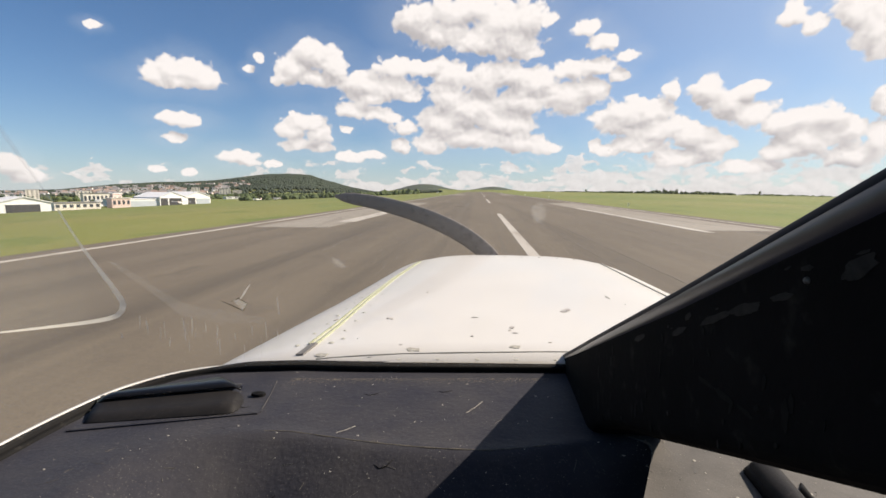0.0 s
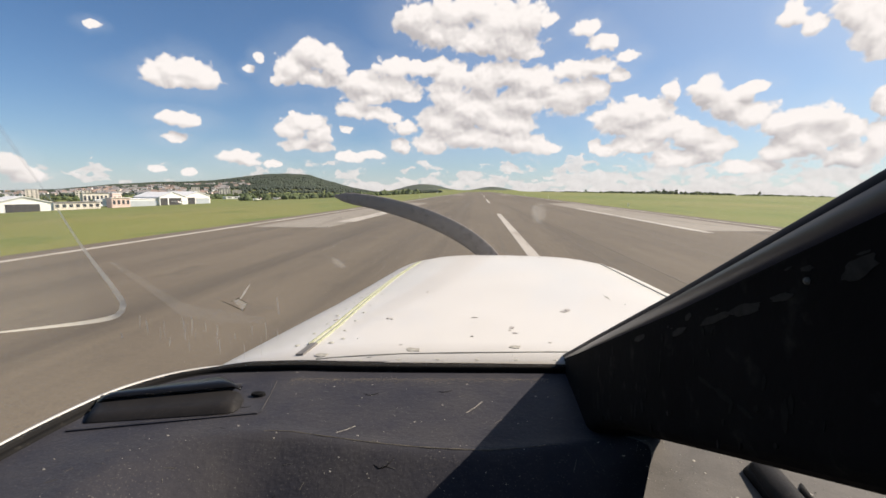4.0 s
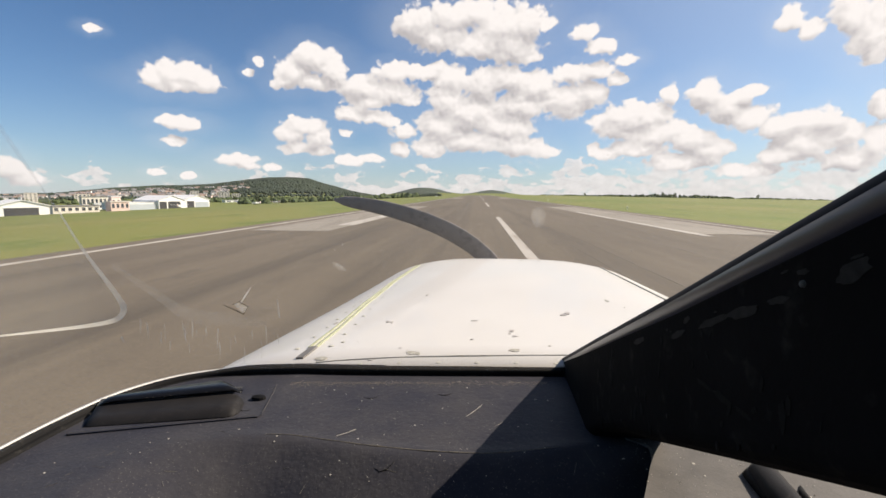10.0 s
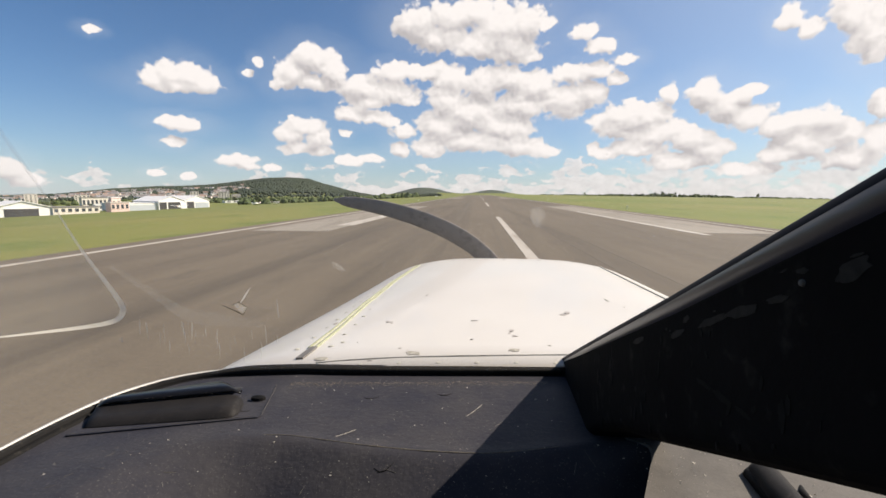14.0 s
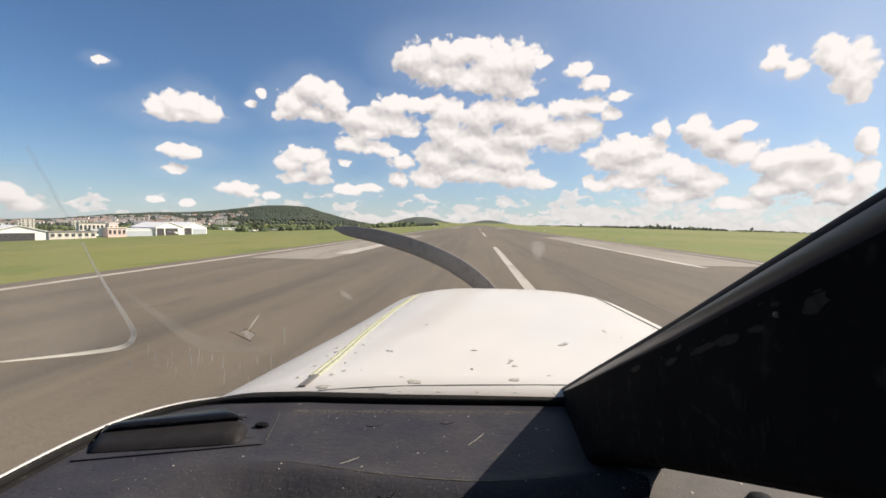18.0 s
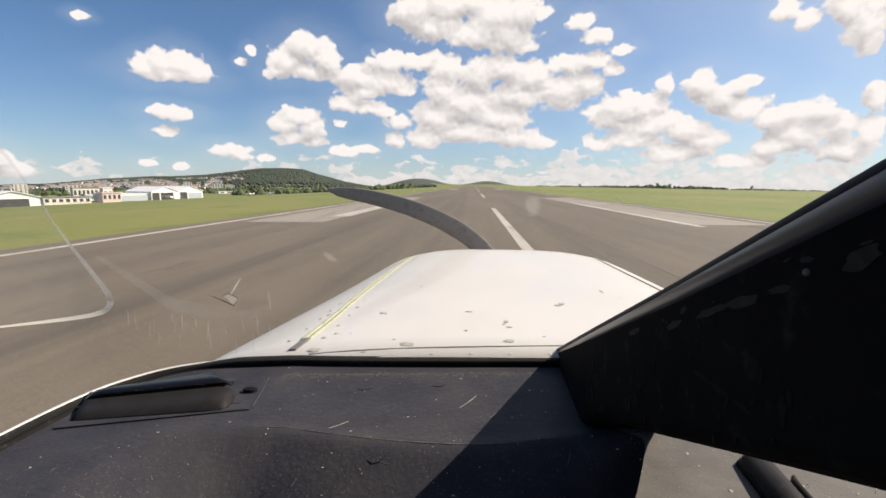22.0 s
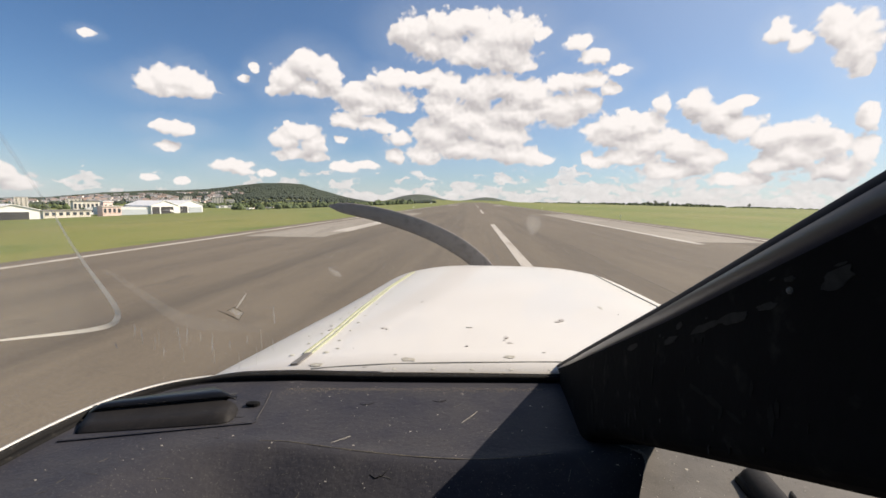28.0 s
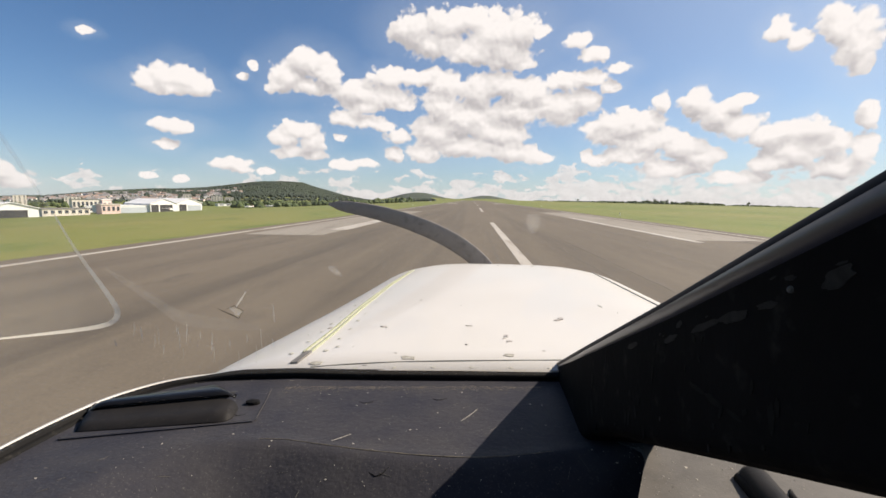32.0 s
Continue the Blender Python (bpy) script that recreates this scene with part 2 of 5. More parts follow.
# the same air dulls the heaps low over the horizon
far_air = wnode("ShaderNodeMix", data_type="RGBA")
W.links.new(wmath("MULTIPLY", wmath("POWER", 2.718, wmath("MULTIPLY", wmath("ABSOLUTE", height), -11.0)), 0.2), far_air.inputs["Factor"])
W.links.new(mix.outputs["Result"], far_air.inputs["A"])
far_air.inputs["B"].default_value = (7.3, 7.6, 8.1, 1)
W.links.new(far_air.outputs["Result"], back.inputs["Color"])
W.links.new(back.outputs[0], wnode("ShaderNodeOutputWorld").inputs[0])

sun = new("sun", bpy.data.lights.new("sun", "SUN"))
sun.data.energy, sun.data.angle, sun.data.color = 4.2, radians(0.53), (1.0, 0.93, 0.82)
a, e = radians(SUN_AZ), radians(SUN_EL)
sun.matrix_world = look(Vector((math.sin(a) * math.cos(e), math.cos(a) * math.cos(e), math.sin(e))) * 60, (0, 0, 0))

# ---- materials ----


def material(name, base, rough=0.8, metal=0.0, second=None, scale=1.0, spread=0.5, third=None, fine=0.0, bump=0.0, bump_scale=None, stretch=(1, 1, 1), coat=0.0, sharp=0.0, spec=0.5):
    """A procedural surface: base and second colour blended by large noise, third by finer noise, with relief."""
    m = bpy.data.materials.new(name)
    m.use_nodes = True
    nt = m.node_tree
    bsdf = nt.nodes["Principled BSDF"]
    bsdf.inputs["Roughness"].default_value, bsdf.inputs["Metallic"].default_value = rough, metal
    bsdf.inputs["Coat Weight"].default_value, bsdf.inputs["Specular IOR Level"].default_value = coat, spec
    co = nt.nodes.new("ShaderNodeTexCoord").outputs["Object"]
    mp = nt.nodes.new("ShaderNodeMapping")
    mp.inputs["Scale"].default_value = stretch
    nt.links.new(co, mp.inputs[0])
    co = mp.outputs[0]

    def noise_at(s, detail=6.0):
        n = nt.nodes.new("ShaderNodeTexNoise")
        n.inputs["Scale"].default_value, n.inputs["Detail"].default_value, n.inputs["Roughness"].default_value = s, detail, 0.6
        nt.links.new(co, n.inputs["Vector"])
        return n.outputs[0]

    def ramp_of(value, lo, hi):
        r = nt.nodes.new("ShaderNodeMapRange")
        r.inputs[1].default_value, r.inputs[2].default_value = lo, hi
        nt.links.new(value, r.inputs[0])
        return r.outputs[0]

    def blend(fac, c1, c2):
        x = nt.nodes.new("ShaderNodeMix")
        x.data_type = "RGBA"
        nt.links.new(fac, x.inputs["Factor"])
        for c, slot in ((c1, x.inputs["A"]), (c2, x.inputs["B"])):
            if isinstance(c, tuple):
                slot.default_value = (*c, 1)
            else:
                nt.links.new(c, slot)
        return x.outputs["Result"]

    colour = base
    if second:
        colour = blend(ramp_of(noise_at(scale), 0.5 - spread / 2, 0.5 + spread / 2), base, second)
    if third:
        colour = blend(ramp_of(noise_at(fine, 4.0), 0.52 + sharp, 0.72 + sharp * 0.5), colour, third)
    if isinstance(colour, tuple):
        bsdf.inputs["Base Color"].default_value = (*colour, 1)
    else:
        nt.links.new(colour, bsdf.inputs["Base Color"])
    if bump:
        b = nt.nodes.new("ShaderNodeBump")
        b.inputs["Strength"].default_value = bump
        b.inputs["Distance"].default_value = 0.3 / (bump_scale or scale)
        nt.links.new(noise_at(bump_scale or scale * 6), b.inputs["Height"])
        nt.links.new(b.outputs[0], bsdf.inputs["Normal"])
    return m


def veil_material(name, amount, tint=(0.9, 0.9, 0.86)):
    """Clear plastic that scatters a little light."""
    m = bpy.data.materials.new(name)
    m.use_nodes = True
    nt = m.node_tree
    nt.nodes.remove(nt.nodes["Principled BSDF"])
    clear, mixer = nt.nodes.new("ShaderNodeBsdfTransparent"), nt.nodes.new("ShaderNodeMixShader")
    dull = nt.nodes.new("ShaderNodeMixShader")
    for i, kind in enumerate(("ShaderNodeBsdfTranslucent", "ShaderNodeBsdfDiffuse")):
        side = nt.nodes.new(kind)
        side.inputs["Color"].default_value = (*tint, 1)
        nt.links.new(side.outputs[0], dull.inputs[i + 1])
    nz = nt.nodes.new("ShaderNodeTexNoise")
    nz.inputs["Scale"].default_value = 9.0
    mr = nt.nodes.new("ShaderNodeMapRange")
    for i, v in enumerate((0.3, 0.7, amount * 0.75, amount * 1.25)):
        mr.inputs[i + 1].default_value = v
    nt.links.new(nt.nodes.new("ShaderNodeTexCoord").outputs["Object"], nz.inputs["Vector"])
    nt.links.new(nz.outputs[0], mr.inputs[0])
    nt.links.new(mr.outputs[0], mixer.inputs[0])
    nt.links.new(clear.outputs[0], mixer.inputs[1])
    nt.links.new(dull.outputs[0], mixer.inputs[2])
    nt.links.new(mixer.outputs[0], nt.nodes["Material Output"].inputs[0])
    return m


GRASS = material("grass", (0.108, 0.150, 0.019), 0.95, 0, (0.180, 0.170, 0.042), 0.03, 0.30, (0.080, 0.122, 0.015), 0.30, 0.6, 3.0, (1.0, 0.4, 1.0))


def runway_material(name):
    """Worn asphalt: long streaks of rubber along the runway, large patches, stains and a fine grain."""
    m = bpy.data.materials.new(name)
    m.use_nodes = True
    nt = m.node_tree
    bsdf = nt.nodes["Principled BSDF"]
    bsdf.inputs["Roughness"].default_value, bsdf.inputs["Specular IOR Level"].default_value = 0.72, 0.20
    place = nt.nodes.new("ShaderNodeTexCoord").outputs["Object"]

    def layer(stretch, scale, detail, lo, hi, shift=0.0):
        mp, nz, mr = nt.nodes.new("ShaderNodeMapping"), nt.nodes.new("ShaderNodeTexNoise"), nt.nodes.new("ShaderNodeMapRange")
        mp.inputs["Scale"].default_value, mp.inputs["Location"].default_value = stretch, (shift, shift, 0)
        nz.inputs["Scale"].default_value, nz.inputs["Detail"].default_value, nz.inputs["Roughness"].default_value = scale, detail, 0.62
        mr.inputs[1].default_value, mr.inputs[2].default_value = lo, hi
        nt.links.new(place, mp.inputs[0])
        nt.links.new(mp.outputs[0], nz.inputs["Vector"])
        nt.links.new(nz.outputs[0], mr.inputs[0])
        return mr.outputs[0]

    def over(fac, below, colour, most):
        soft_fac, x = nt.nodes.new("ShaderNodeMath"), nt.nodes.new("ShaderNodeMix")
        soft_fac.operation = "MULTIPLY"
        soft_fac.inputs[1].default_value = most
        x.data_type = "RGBA"
        nt.links.new(fac, soft_fac.inputs[0])
        nt.links.new(soft_fac.outputs[0], x.inputs["Factor"])
        if isinstance(below, tuple):
            x.inputs["A"].default_value = (*below, 1)
        else:
            nt.links.new(below, x.inputs["A"])
        x.inputs["B"].default_value = (*colour, 1)
        return x.outputs["Result"]

    c = over(layer((1, 0.35, 1), 0.05, 5.0, 0.38, 0.62), (0.119, 0.098, 0.072), (0.160, 0.132, 0.097), 1.0)
    c = over(layer((1, 0.016, 1), 0.45, 4.0, 0.48, 0.66), c, (0.080, 0.067, 0.052), 0.75)
    c = over(layer((1, 0.030, 1), 2.2, 5.0, 0.50, 0.70, 7.0), c, (0.168, 0.138, 0.099), 0.5)
    c = over(layer((1, 0.5, 1), 1.1, 6.0, 0.56, 0.70, 3.0), c, (0.074, 0.063, 0.051), 0.45)
    c = over(layer((1, 1, 1), 26.0, 3.0, 0.50, 0.75), c, (0.070, 0.060, 0.048), 0.5)
    c = over(layer((1, 1, 1), 40.0, 2.0, 0.58, 0.72, 5.0), c, (0.230, 0.200, 0.155), 0.35)
    nt.links.new(c, bsdf.inputs["Base Color"])
    b = nt.nodes.new("ShaderNodeBump")
    b.inputs["Strength"].default_value, b.inputs["Distance"].default_value = 0.35, 0.01
    nt.links.new(layer((1, 1, 1), 22.0, 5.0, 0.0, 1.0), b.inputs["Height"])
    nt.links.new(b.outputs[0], bsdf.inputs["Normal"])
    return m


ASPHALT = runway_material("runway_asphalt")
TAXI_ASPHALT = material("taxi_asphalt", (0.075, 0.07, 0.066), 0.88, 0, (0.10, 0.092, 0.082), 0.12, 0.5, (0.06, 0.057, 0.052), 0.8, 0.3, 20.0)
RUNWAY_PAINT = material("runway_paint", (0.46, 0.43, 0.385), 0.8, 0, (0.33, 0.30, 0.255), 0.5, 0.6, (0.20, 0.175, 0.14), 1.6, 0.2, 18.0, (1.0, 0.25, 1.0))
WORN_PAINT = material("worn_paint", (0.27, 0.245, 0.205), 0.85, 0, (0.20, 0.175, 0.14), 0.35, 0.5, (0.145, 0.125, 0.10), 1.2, 0.2, 18.0, (1.0, 0.2, 1.0))
RUBBER_MARK = material("rubber_mark", (0.088, 0.073, 0.053), 0.8, 0, (0.125, 0.103, 0.072), 0.25, 0.5, (0.13, 0.112, 0.09), 1.1, 0.2, 18.0, (1.0, 0.06, 1.0))
TAXI_YELLOW = material("taxi_yellow", (0.42, 0.30, 0.05), 0.8, 0, (0.30, 0.22, 0.06), 1.5, 0.5)
WOODS = material("woods", (0.026, 0.039, 0.028), 0.95, 0, (0.042, 0.060, 0.034), 0.004, 0.3, (0.020, 0.031, 0.024), 0.06)
FOLIAGE = material("foliage", (0.045, 0.070, 0.020), 0.9, 0, (0.075, 0.10, 0.03), 0.5, 0.5, (0.03, 0.05, 0.016), 2.0, 0.5, 3.0)
BARK = material("bark", (0.13, 0.095, 0.065), 0.9, 0, (0.08, 0.06, 0.045), 3.0, 0.5, None, 0, 0.4, 14.0)
WHITE_CLAD = material("white_cladding", (0.80, 0.80, 0.78), 0.55, 0, (0.73, 0.73, 0.70), 0.15, 0.5, (0.64, 0.63, 0.60), 0.9, 0.1, 5.0)
GREY_DOOR = material("grey_door", (0.42, 0.46, 0.49), 0.5, 0, (0.36, 0.40, 0.43), 0.3, 0.5)
# dark colour stands in for the shade inside doorways and the vent slot
DARK_INSIDE = material("dark_inside", (0.035, 0.035, 0.04), 0.8, 0, (0.05, 0.05, 0.05), 0.4, 0.5)
ROOF_WHITE = material("sheet_roof", (0.80, 0.80, 0.79), 0.6, 0.0, (0.72, 0.72, 0.70), 0.2, 0.5)
CREAM = material("cream_plaster", (0.74, 0.69, 0.61), 0.85, 0, (0.66, 0.61, 0.54), 0.2, 0.5)
PINK = material("pink_plaster", (0.74, 0.58, 0.52), 0.85, 0, (0.66, 0.51, 0.45), 0.2, 0.5)
TILE = material("roof_tile", (0.29, 0.21, 0.17), 0.85, 0, (0.23, 0.17, 0.14), 0.3, 0.6)
SLATE = material("slate_roof", (0.19, 0.18, 0.18), 0.8, 0, (0.25, 0.235, 0.225), 0.3, 0.6)
PANE = material("window_pane", (0.05, 0.06, 0.075), 0.12, 0, (0.07, 0.08, 0.09), 0.4, 0.5)
POST_WOOD = material("fence_wood", (0.17, 0.13, 0.09), 0.9, 0, (0.11, 0.085, 0.06), 2.0, 0.5)
MARKER_WHITE = material("marker_white", (0.72, 0.71, 0.66), 0.6, 0, (0.6, 0.58, 0.52), 3.0, 0.5)
COWL_PAINT = material("cowl_paint", (0.600, 0.580, 0.545), 0.42, 0, (0.535, 0.515, 0.480), 3.0, 0.45, (0.51, 0.49, 0.455), 34.0, 0.03, 3.0, coat=0.2, sharp=0.14)
DIRT = material("chipped_paint", (0.50, 0.47, 0.44), 0.8, 0, (0.20, 0.185, 0.17), 150.0, 0.4)
STAIN = material("rivet_stain", (0.33, 0.315, 0.27), 0.8, 0, (0.22, 0.21, 0.175), 120.0, 0.5, (0.42, 0.40, 0.36), 300.0)
DARK_METAL = material("dark_hinge_end", (0.10, 0.095, 0.09), 0.7, 0, (0.16, 0.15, 0.14), 80.0, 0.5)
HINGE = material("green_primer_hinge", (0.27, 0.30, 0.17), 0.7, 0, (0.40, 0.41, 0.31), 40.0, 0.5, (0.16, 0.16, 0.09), 120.0)
EDGE_GLOSS = material("glossy_black_edge", (0.012, 0.014, 0.025), 0.30, 0, (0.019, 0.021, 0.034), 30.0, 0.5, (0.020, 0.021, 0.026), 90.0, 0.1, 60.0, stretch=(1, 0.2, 1))
EDGE_LIP = material("navy_black_lip", (0.004, 0.005, 0.011), 0.6, 0, (0.007, 0.008, 0.016), 30.0, 0.5, spec=0.12)
RIVET = material("rivet_grey", (0.44, 0.43, 0.37), 0.8, 0.0, (0.30, 0.29, 0.25), 90.0, 0.5)
SHIELD = material("black_glareshield", (0.024, 0.0255, 0.036), 0.5, 0, (0.055, 0.053, 0.056), 9.0, 0.45, (0.15, 0.142, 0.13), 500.0, 0.45, 160.0, sharp=0.085, spec=0.06)
CREASE_PALE = material("crease_grey", (0.15, 0.138, 0.118), 0.85, 0, (0.22, 0.20, 0.17), 160.0, 0.5, (0.07, 0.066, 0.06), 420.0, spec=0.1)
PAD = material("dark_pad", (0.014, 0.0135, 0.0145), 0.55, 0, (0.024, 0.0225, 0.022), 30.0, 0.5, (0.040, 0.037, 0.034), 300.0, 0.3, 500.0, sharp=0.06, spec=0.08)
HOOD = material("hood_black", (0.005, 0.005, 0.006), 0.28, 0, (0.008, 0.008, 0.009), 40.0, 0.5, (0.03, 0.028, 0.026), 260.0, 0.15, 90.0, sharp=0.09, spec=0.22)
PANEL_TOP = material("grey_panel_top", (0.058, 0.054, 0.050), 0.75, 0, (0.105, 0.097, 0.087), 30.0, 0.5, (0.26, 0.24, 0.21), 420.0, 0.3, 300.0, sharp=0.11)
POST_PAINT = material("black_post_paint", (0.0036, 0.0033, 0.0038), 0.85, 0, (0.0088, 0.0080, 0.0080), 14.0, 0.5, (0.021, 0.019, 0.017), 48.0, 0.2, 160.0, sharp=0.06, spec=0.03)
RUBBED = material("rubbed_paint", (0.0105, 0.010, 0.0098), 0.8, 0.0, (0.005, 0.005, 0.005), 240.0, 0.4, spec=0.05)
SCRAPE = material("bare_scrape", (0.0125, 0.0120, 0.0112), 0.8, 0.0, (0.0028, 0.0026, 0.0027), 210.0, 0.34, (0.004, 0.004, 0.004), 900.0, spec=0.2)
RUBBER = material("black_rubber", (0.0055, 0.0055, 0.006), 0.7, 0, (0.011, 0.0105, 0.010), 30.0, 0.5, (0.03, 0.028, 0.025), 120.0, 0.2, 90.0, sharp=0.08, spec=0.1)
BLADE_GREY = material("blade_grey", (0.165, 0.150, 0.140), 0.7, 0, (0.200, 0.182, 0.170), 5.0, 0.5, (0.12, 0.11, 0.105), 30.0)
SPECK = material("dust_speck", (0.42, 0.40, 0.36), 0.9, 0, (0.3, 0.28, 0.24), 50.0, 0.5)
# the sheet's scatter is set high to lend the far hills haze
CLEAR = veil_material("clear_acrylic", 0.028)
# the next two stand in for a reflection in the windscreen
REFLECTION_VEIL = veil_material("reflection_veil", 0.07, (0.9, 0.88, 0.76))
REFLECTION_LINE = veil_material("reflection_streak", 0.50, (0.95, 0.93, 0.84))
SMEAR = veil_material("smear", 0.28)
FAINT = veil_material("faint_film", 0.17)
BLUR = veil_material("soft_smear", 0.10)
DRIP = veil_material("dried_drip", 0.4, (0.95, 0.93, 0.85))

# ---- builders ----


def part(name, bm, mat, parent=None, label="", smooth=False, matrix=None):
    """Links a bmesh as one mesh object, under a thing or a part if parent is given."""
    me = bpy.data.meshes.new(name)
    if smooth:
        for fc in bm.faces:
            fc.smooth = True
    bm.to_mesh(me)
    bm.free()
    me.materials.append(mat)
    ob = new(name, me)
    if matrix:
        ob.matrix_basis = matrix
    if parent:
        ob.parent = parent
    if label:
        ob["label"] = label
    return ob


def shared(name, source, parent, matrix):
    """Another object on the mesh of source."""
    ob = new(name, source.data)
    ob.matrix_basis = matrix
    ob.parent = parent
    return ob


def empty(name, matrix=None, **tags):
    ob = new(name)
    ob.empty_display_size = 0.3
    if matrix:
        ob.matrix_basis = matrix
    return tagged(ob, **tags)


def box(x0, x1, y0, y1, z0, z1, bm=None, bevel=0.0):
    bm = bm or bmesh.new()
    vs = [bm.verts.new((x, y, z)) for z in (z0, z1) for x, y in ((x0, y0), (x1, y0), (x1, y1), (x0, y1))]
    fs = [(3, 2, 1, 0), (4, 5, 6, 7), (0, 1, 5, 4), (1, 2, 6, 5), (2, 3, 7, 6), (3, 0, 4, 7)]
    made = [bm.faces.new([vs[i] for i in q]) for q in fs]
    if bevel:
        edges = list({ed for fc in made for ed in fc.edges})
        bmesh.ops.bevel(bm, geom=edges, offset=bevel, segments=2, affect="EDGES", profile=0.6)
    return bm


def prism(outline, z0, z1, bm=None):
    """An upright prism over an outline of (x, y), counter-clockwise."""
    bm = bm or bmesh.new()
    lo = [bm.verts.new((x, y, z0)) for x, y in outline]
    hi = [bm.verts.new((x, y, z1)) for x, y in outline]
    n = len(outline)
    bm.faces.new(hi)
    bm.faces.new(lo[::-1])
    for i in range(n):
        bm.faces.new((lo[i], lo[(i + 1) % n], hi[(i + 1) % n], hi[i]))
    return bm


def loft(rings, closed=True, caps=True, bm=None):
    """A skin over rings of equally many points."""
    bm = bm or bmesh.new()
    vs = [[bm.verts.new(p) for p in ring] for ring in rings]
    n = len(rings[0])
    for r0, r1 in zip(vs, vs[1:]):
        for i in range(n if closed else n - 1):
            j = (i + 1) % n
            bm.faces.new((r0[i], r0[j], r1[j], r1[i]))
    if closed and caps:
        bm.faces.new(vs[0][::-1])
        bm.faces.new(vs[-1])
    bmesh.ops.recalc_face_normals(bm, faces=bm.faces)
    return bm


def tube(points, radius, sides=8, bm=None):
    """A round bar along points."""
    rings = []
    pts = [Vector(p) for p in points]
    for i, p in enumerate(pts):
        d = (pts[min(i + 1, len(pts) - 1)] - pts[max(i - 1, 0)]).normalized()
        u = d.cross(Vector((0.13, 0.21, 0.97))).normalized()
        v = d.cross(u)
        r = radius[i] if isinstance(radius, (list, tuple)) else radius
        rings.append([p + (u * math.cos(k) + v * math.sin(k)) * r for k in np.linspace(0, 2 * math.pi, sides, endpoint=False)])
    return loft(rings, bm=bm)


def smoothstep(lo, hi, v):
    s = min(1.0, max(0.0, (v - lo) / (hi - lo)))
    return s * s * (3 - 2 * s)


def bell(v, mid, wide):
    return math.exp(-((v - mid) / wide) ** 2)


# the wooded ridge's outline: azimuth and elevation in degrees, as seen from the runway
SKYLINE_AZ = (-150, -110, -75, -56, -50.4, -46.5, -42, -37, -32.4, -29.4, -26.9, -24.3, -21.9, -20.2, -16.7, -13.5)
SKYLINE_EL = (0.0, 0.2, 0.2, 0.18, 0.15, 0.25, 0.7, 0.92, 1.15, 1.6, 1.9, 2.02, 1.86, 1.3, 0.5, 0.0)


def terrain(x, y):
    """Height of the ground: a level strip, falling away on both sides, with wooded hills round it."""
    r, az = math.hypot(x, y), math.degrees(math.atan2(x, y))
    z = -0.045 * min(max(-x - 25, 0.0), 235) - 5.0 * smoothstep(-320, -800, x)
    z -= 0.0135 * max(0.0, x - 60) + 0.06 * max(0.0, min(x, 1200) - 300)
    far = smoothstep(1100, 2500, r)
    up = float(np.interp(az, SKYLINE_AZ, SKYLINE_EL))
    z += far * (up / 57.3 * 2500 + (9 if up > 0.05 else 0) * min(1, up))
    z += smoothstep(2600, 3700, r) * (1.05 * math.exp(-abs((az + 7.4) / 3.7) ** 2.2) + 0.55 * bell(az, 1.8, 2.4) + 0.3 * bell(az, 39.0, 4.0)) / 57.3 * 3700
    if r > 1200:
        z += 5.0 * noise.noise((x / 160, y / 160, 0)) * min(1, up)
    return z


def ground_at(x, y):
    return terrain(x, y)

# ---- the ground, one sheet to the horizon ----
bm = bmesh.new()
radii = [0.0] + [6 * 1.0755 ** k for k in range(93)]
turns = [radians(-90 + 180 * k / 300) for k in range(301)] + [radians(90 + 180 * k / 80) for k in range(1, 80)]
rings = []
for r in radii[1:]:
    r = min(r, 4850)
    rings.append([bm.verts.new((r * math.sin(t), r * math.cos(t), terrain(r * math.sin(t), r * math.cos(t)))) for t in turns])
mid = bm.verts.new((0, 0, 0))
n = len(turns)
for i in range(n):
    bm.faces.new((mid, rings[0][(i + 1) % n], rings[0][i]))
for r0, r1 in zip(rings, rings[1:]):
    for i in range(n):
        j = (i + 1) % n
        bm.faces.new((r0[i], r0[j], r1[j], r1[i]))
bmesh.ops.recalc_face_normals(bm, faces=bm.faces)
ground = tagged(part("ground", bm, GRASS, smooth=True), "mown green and straw-coloured airfield grass to the horizon", "grass", kind="structure")
if ground.data.polygons[0].normal.z < 0:
    ground.data.flip_normals()
ground.data.materials.append(WOODS)
for poly in ground.data.polygons:
    cx, cy, cz = poly.center
    if math.hypot(cx, cy) > 1250 and cz > ground_at(cx, cy) - 50 and (cz > 6 or cx < -1100):
        poly.material_index = 1

# ---- runway ----
R0, R1, RC = -12.6, 14.9, 1.6
START, END = -330.0, 640.0
runway = tagged(part("runway", box(R0 - 0.9, R1 + 0.9, START, END, -0.05, 0.03), ASPHALT), "weathered brown-grey asphalt runway with faded paint", "runway", kind="structure")
part("edge_line", box(R0, R0 + 0.28, START + 4, END - 4, 0.03, 0.036), RUNWAY_PAINT, runway, "thin white edge line")
part("edge_line", box(R1 - 0.22, R1, START + 4, END - 4, 0.03, 0.036), RUNWAY_PAINT, runway, "thin white edge line")
dash = part("centreline_dash", box(-0.17, 0.17, -15, 15, 0, 0.006), RUNWAY_PAINT, runway, "white centreline dash", matrix=Matrix.Translation((RC, 20, 0.03)))
for k in range(-3, 11):
    if k != 0:
        shared("centreline_dash", dash, runway, Matrix.Translation((RC, 20 + 60 * k, 0.03)))
bar = part("touchdown_bar", box(-2.0, 2.0, -22, 22, 0, 0.006), WORN_PAINT, runway, "wide faded white touchdown bar", matrix=Matrix.Translation((-9.6, 43, 0.03)))
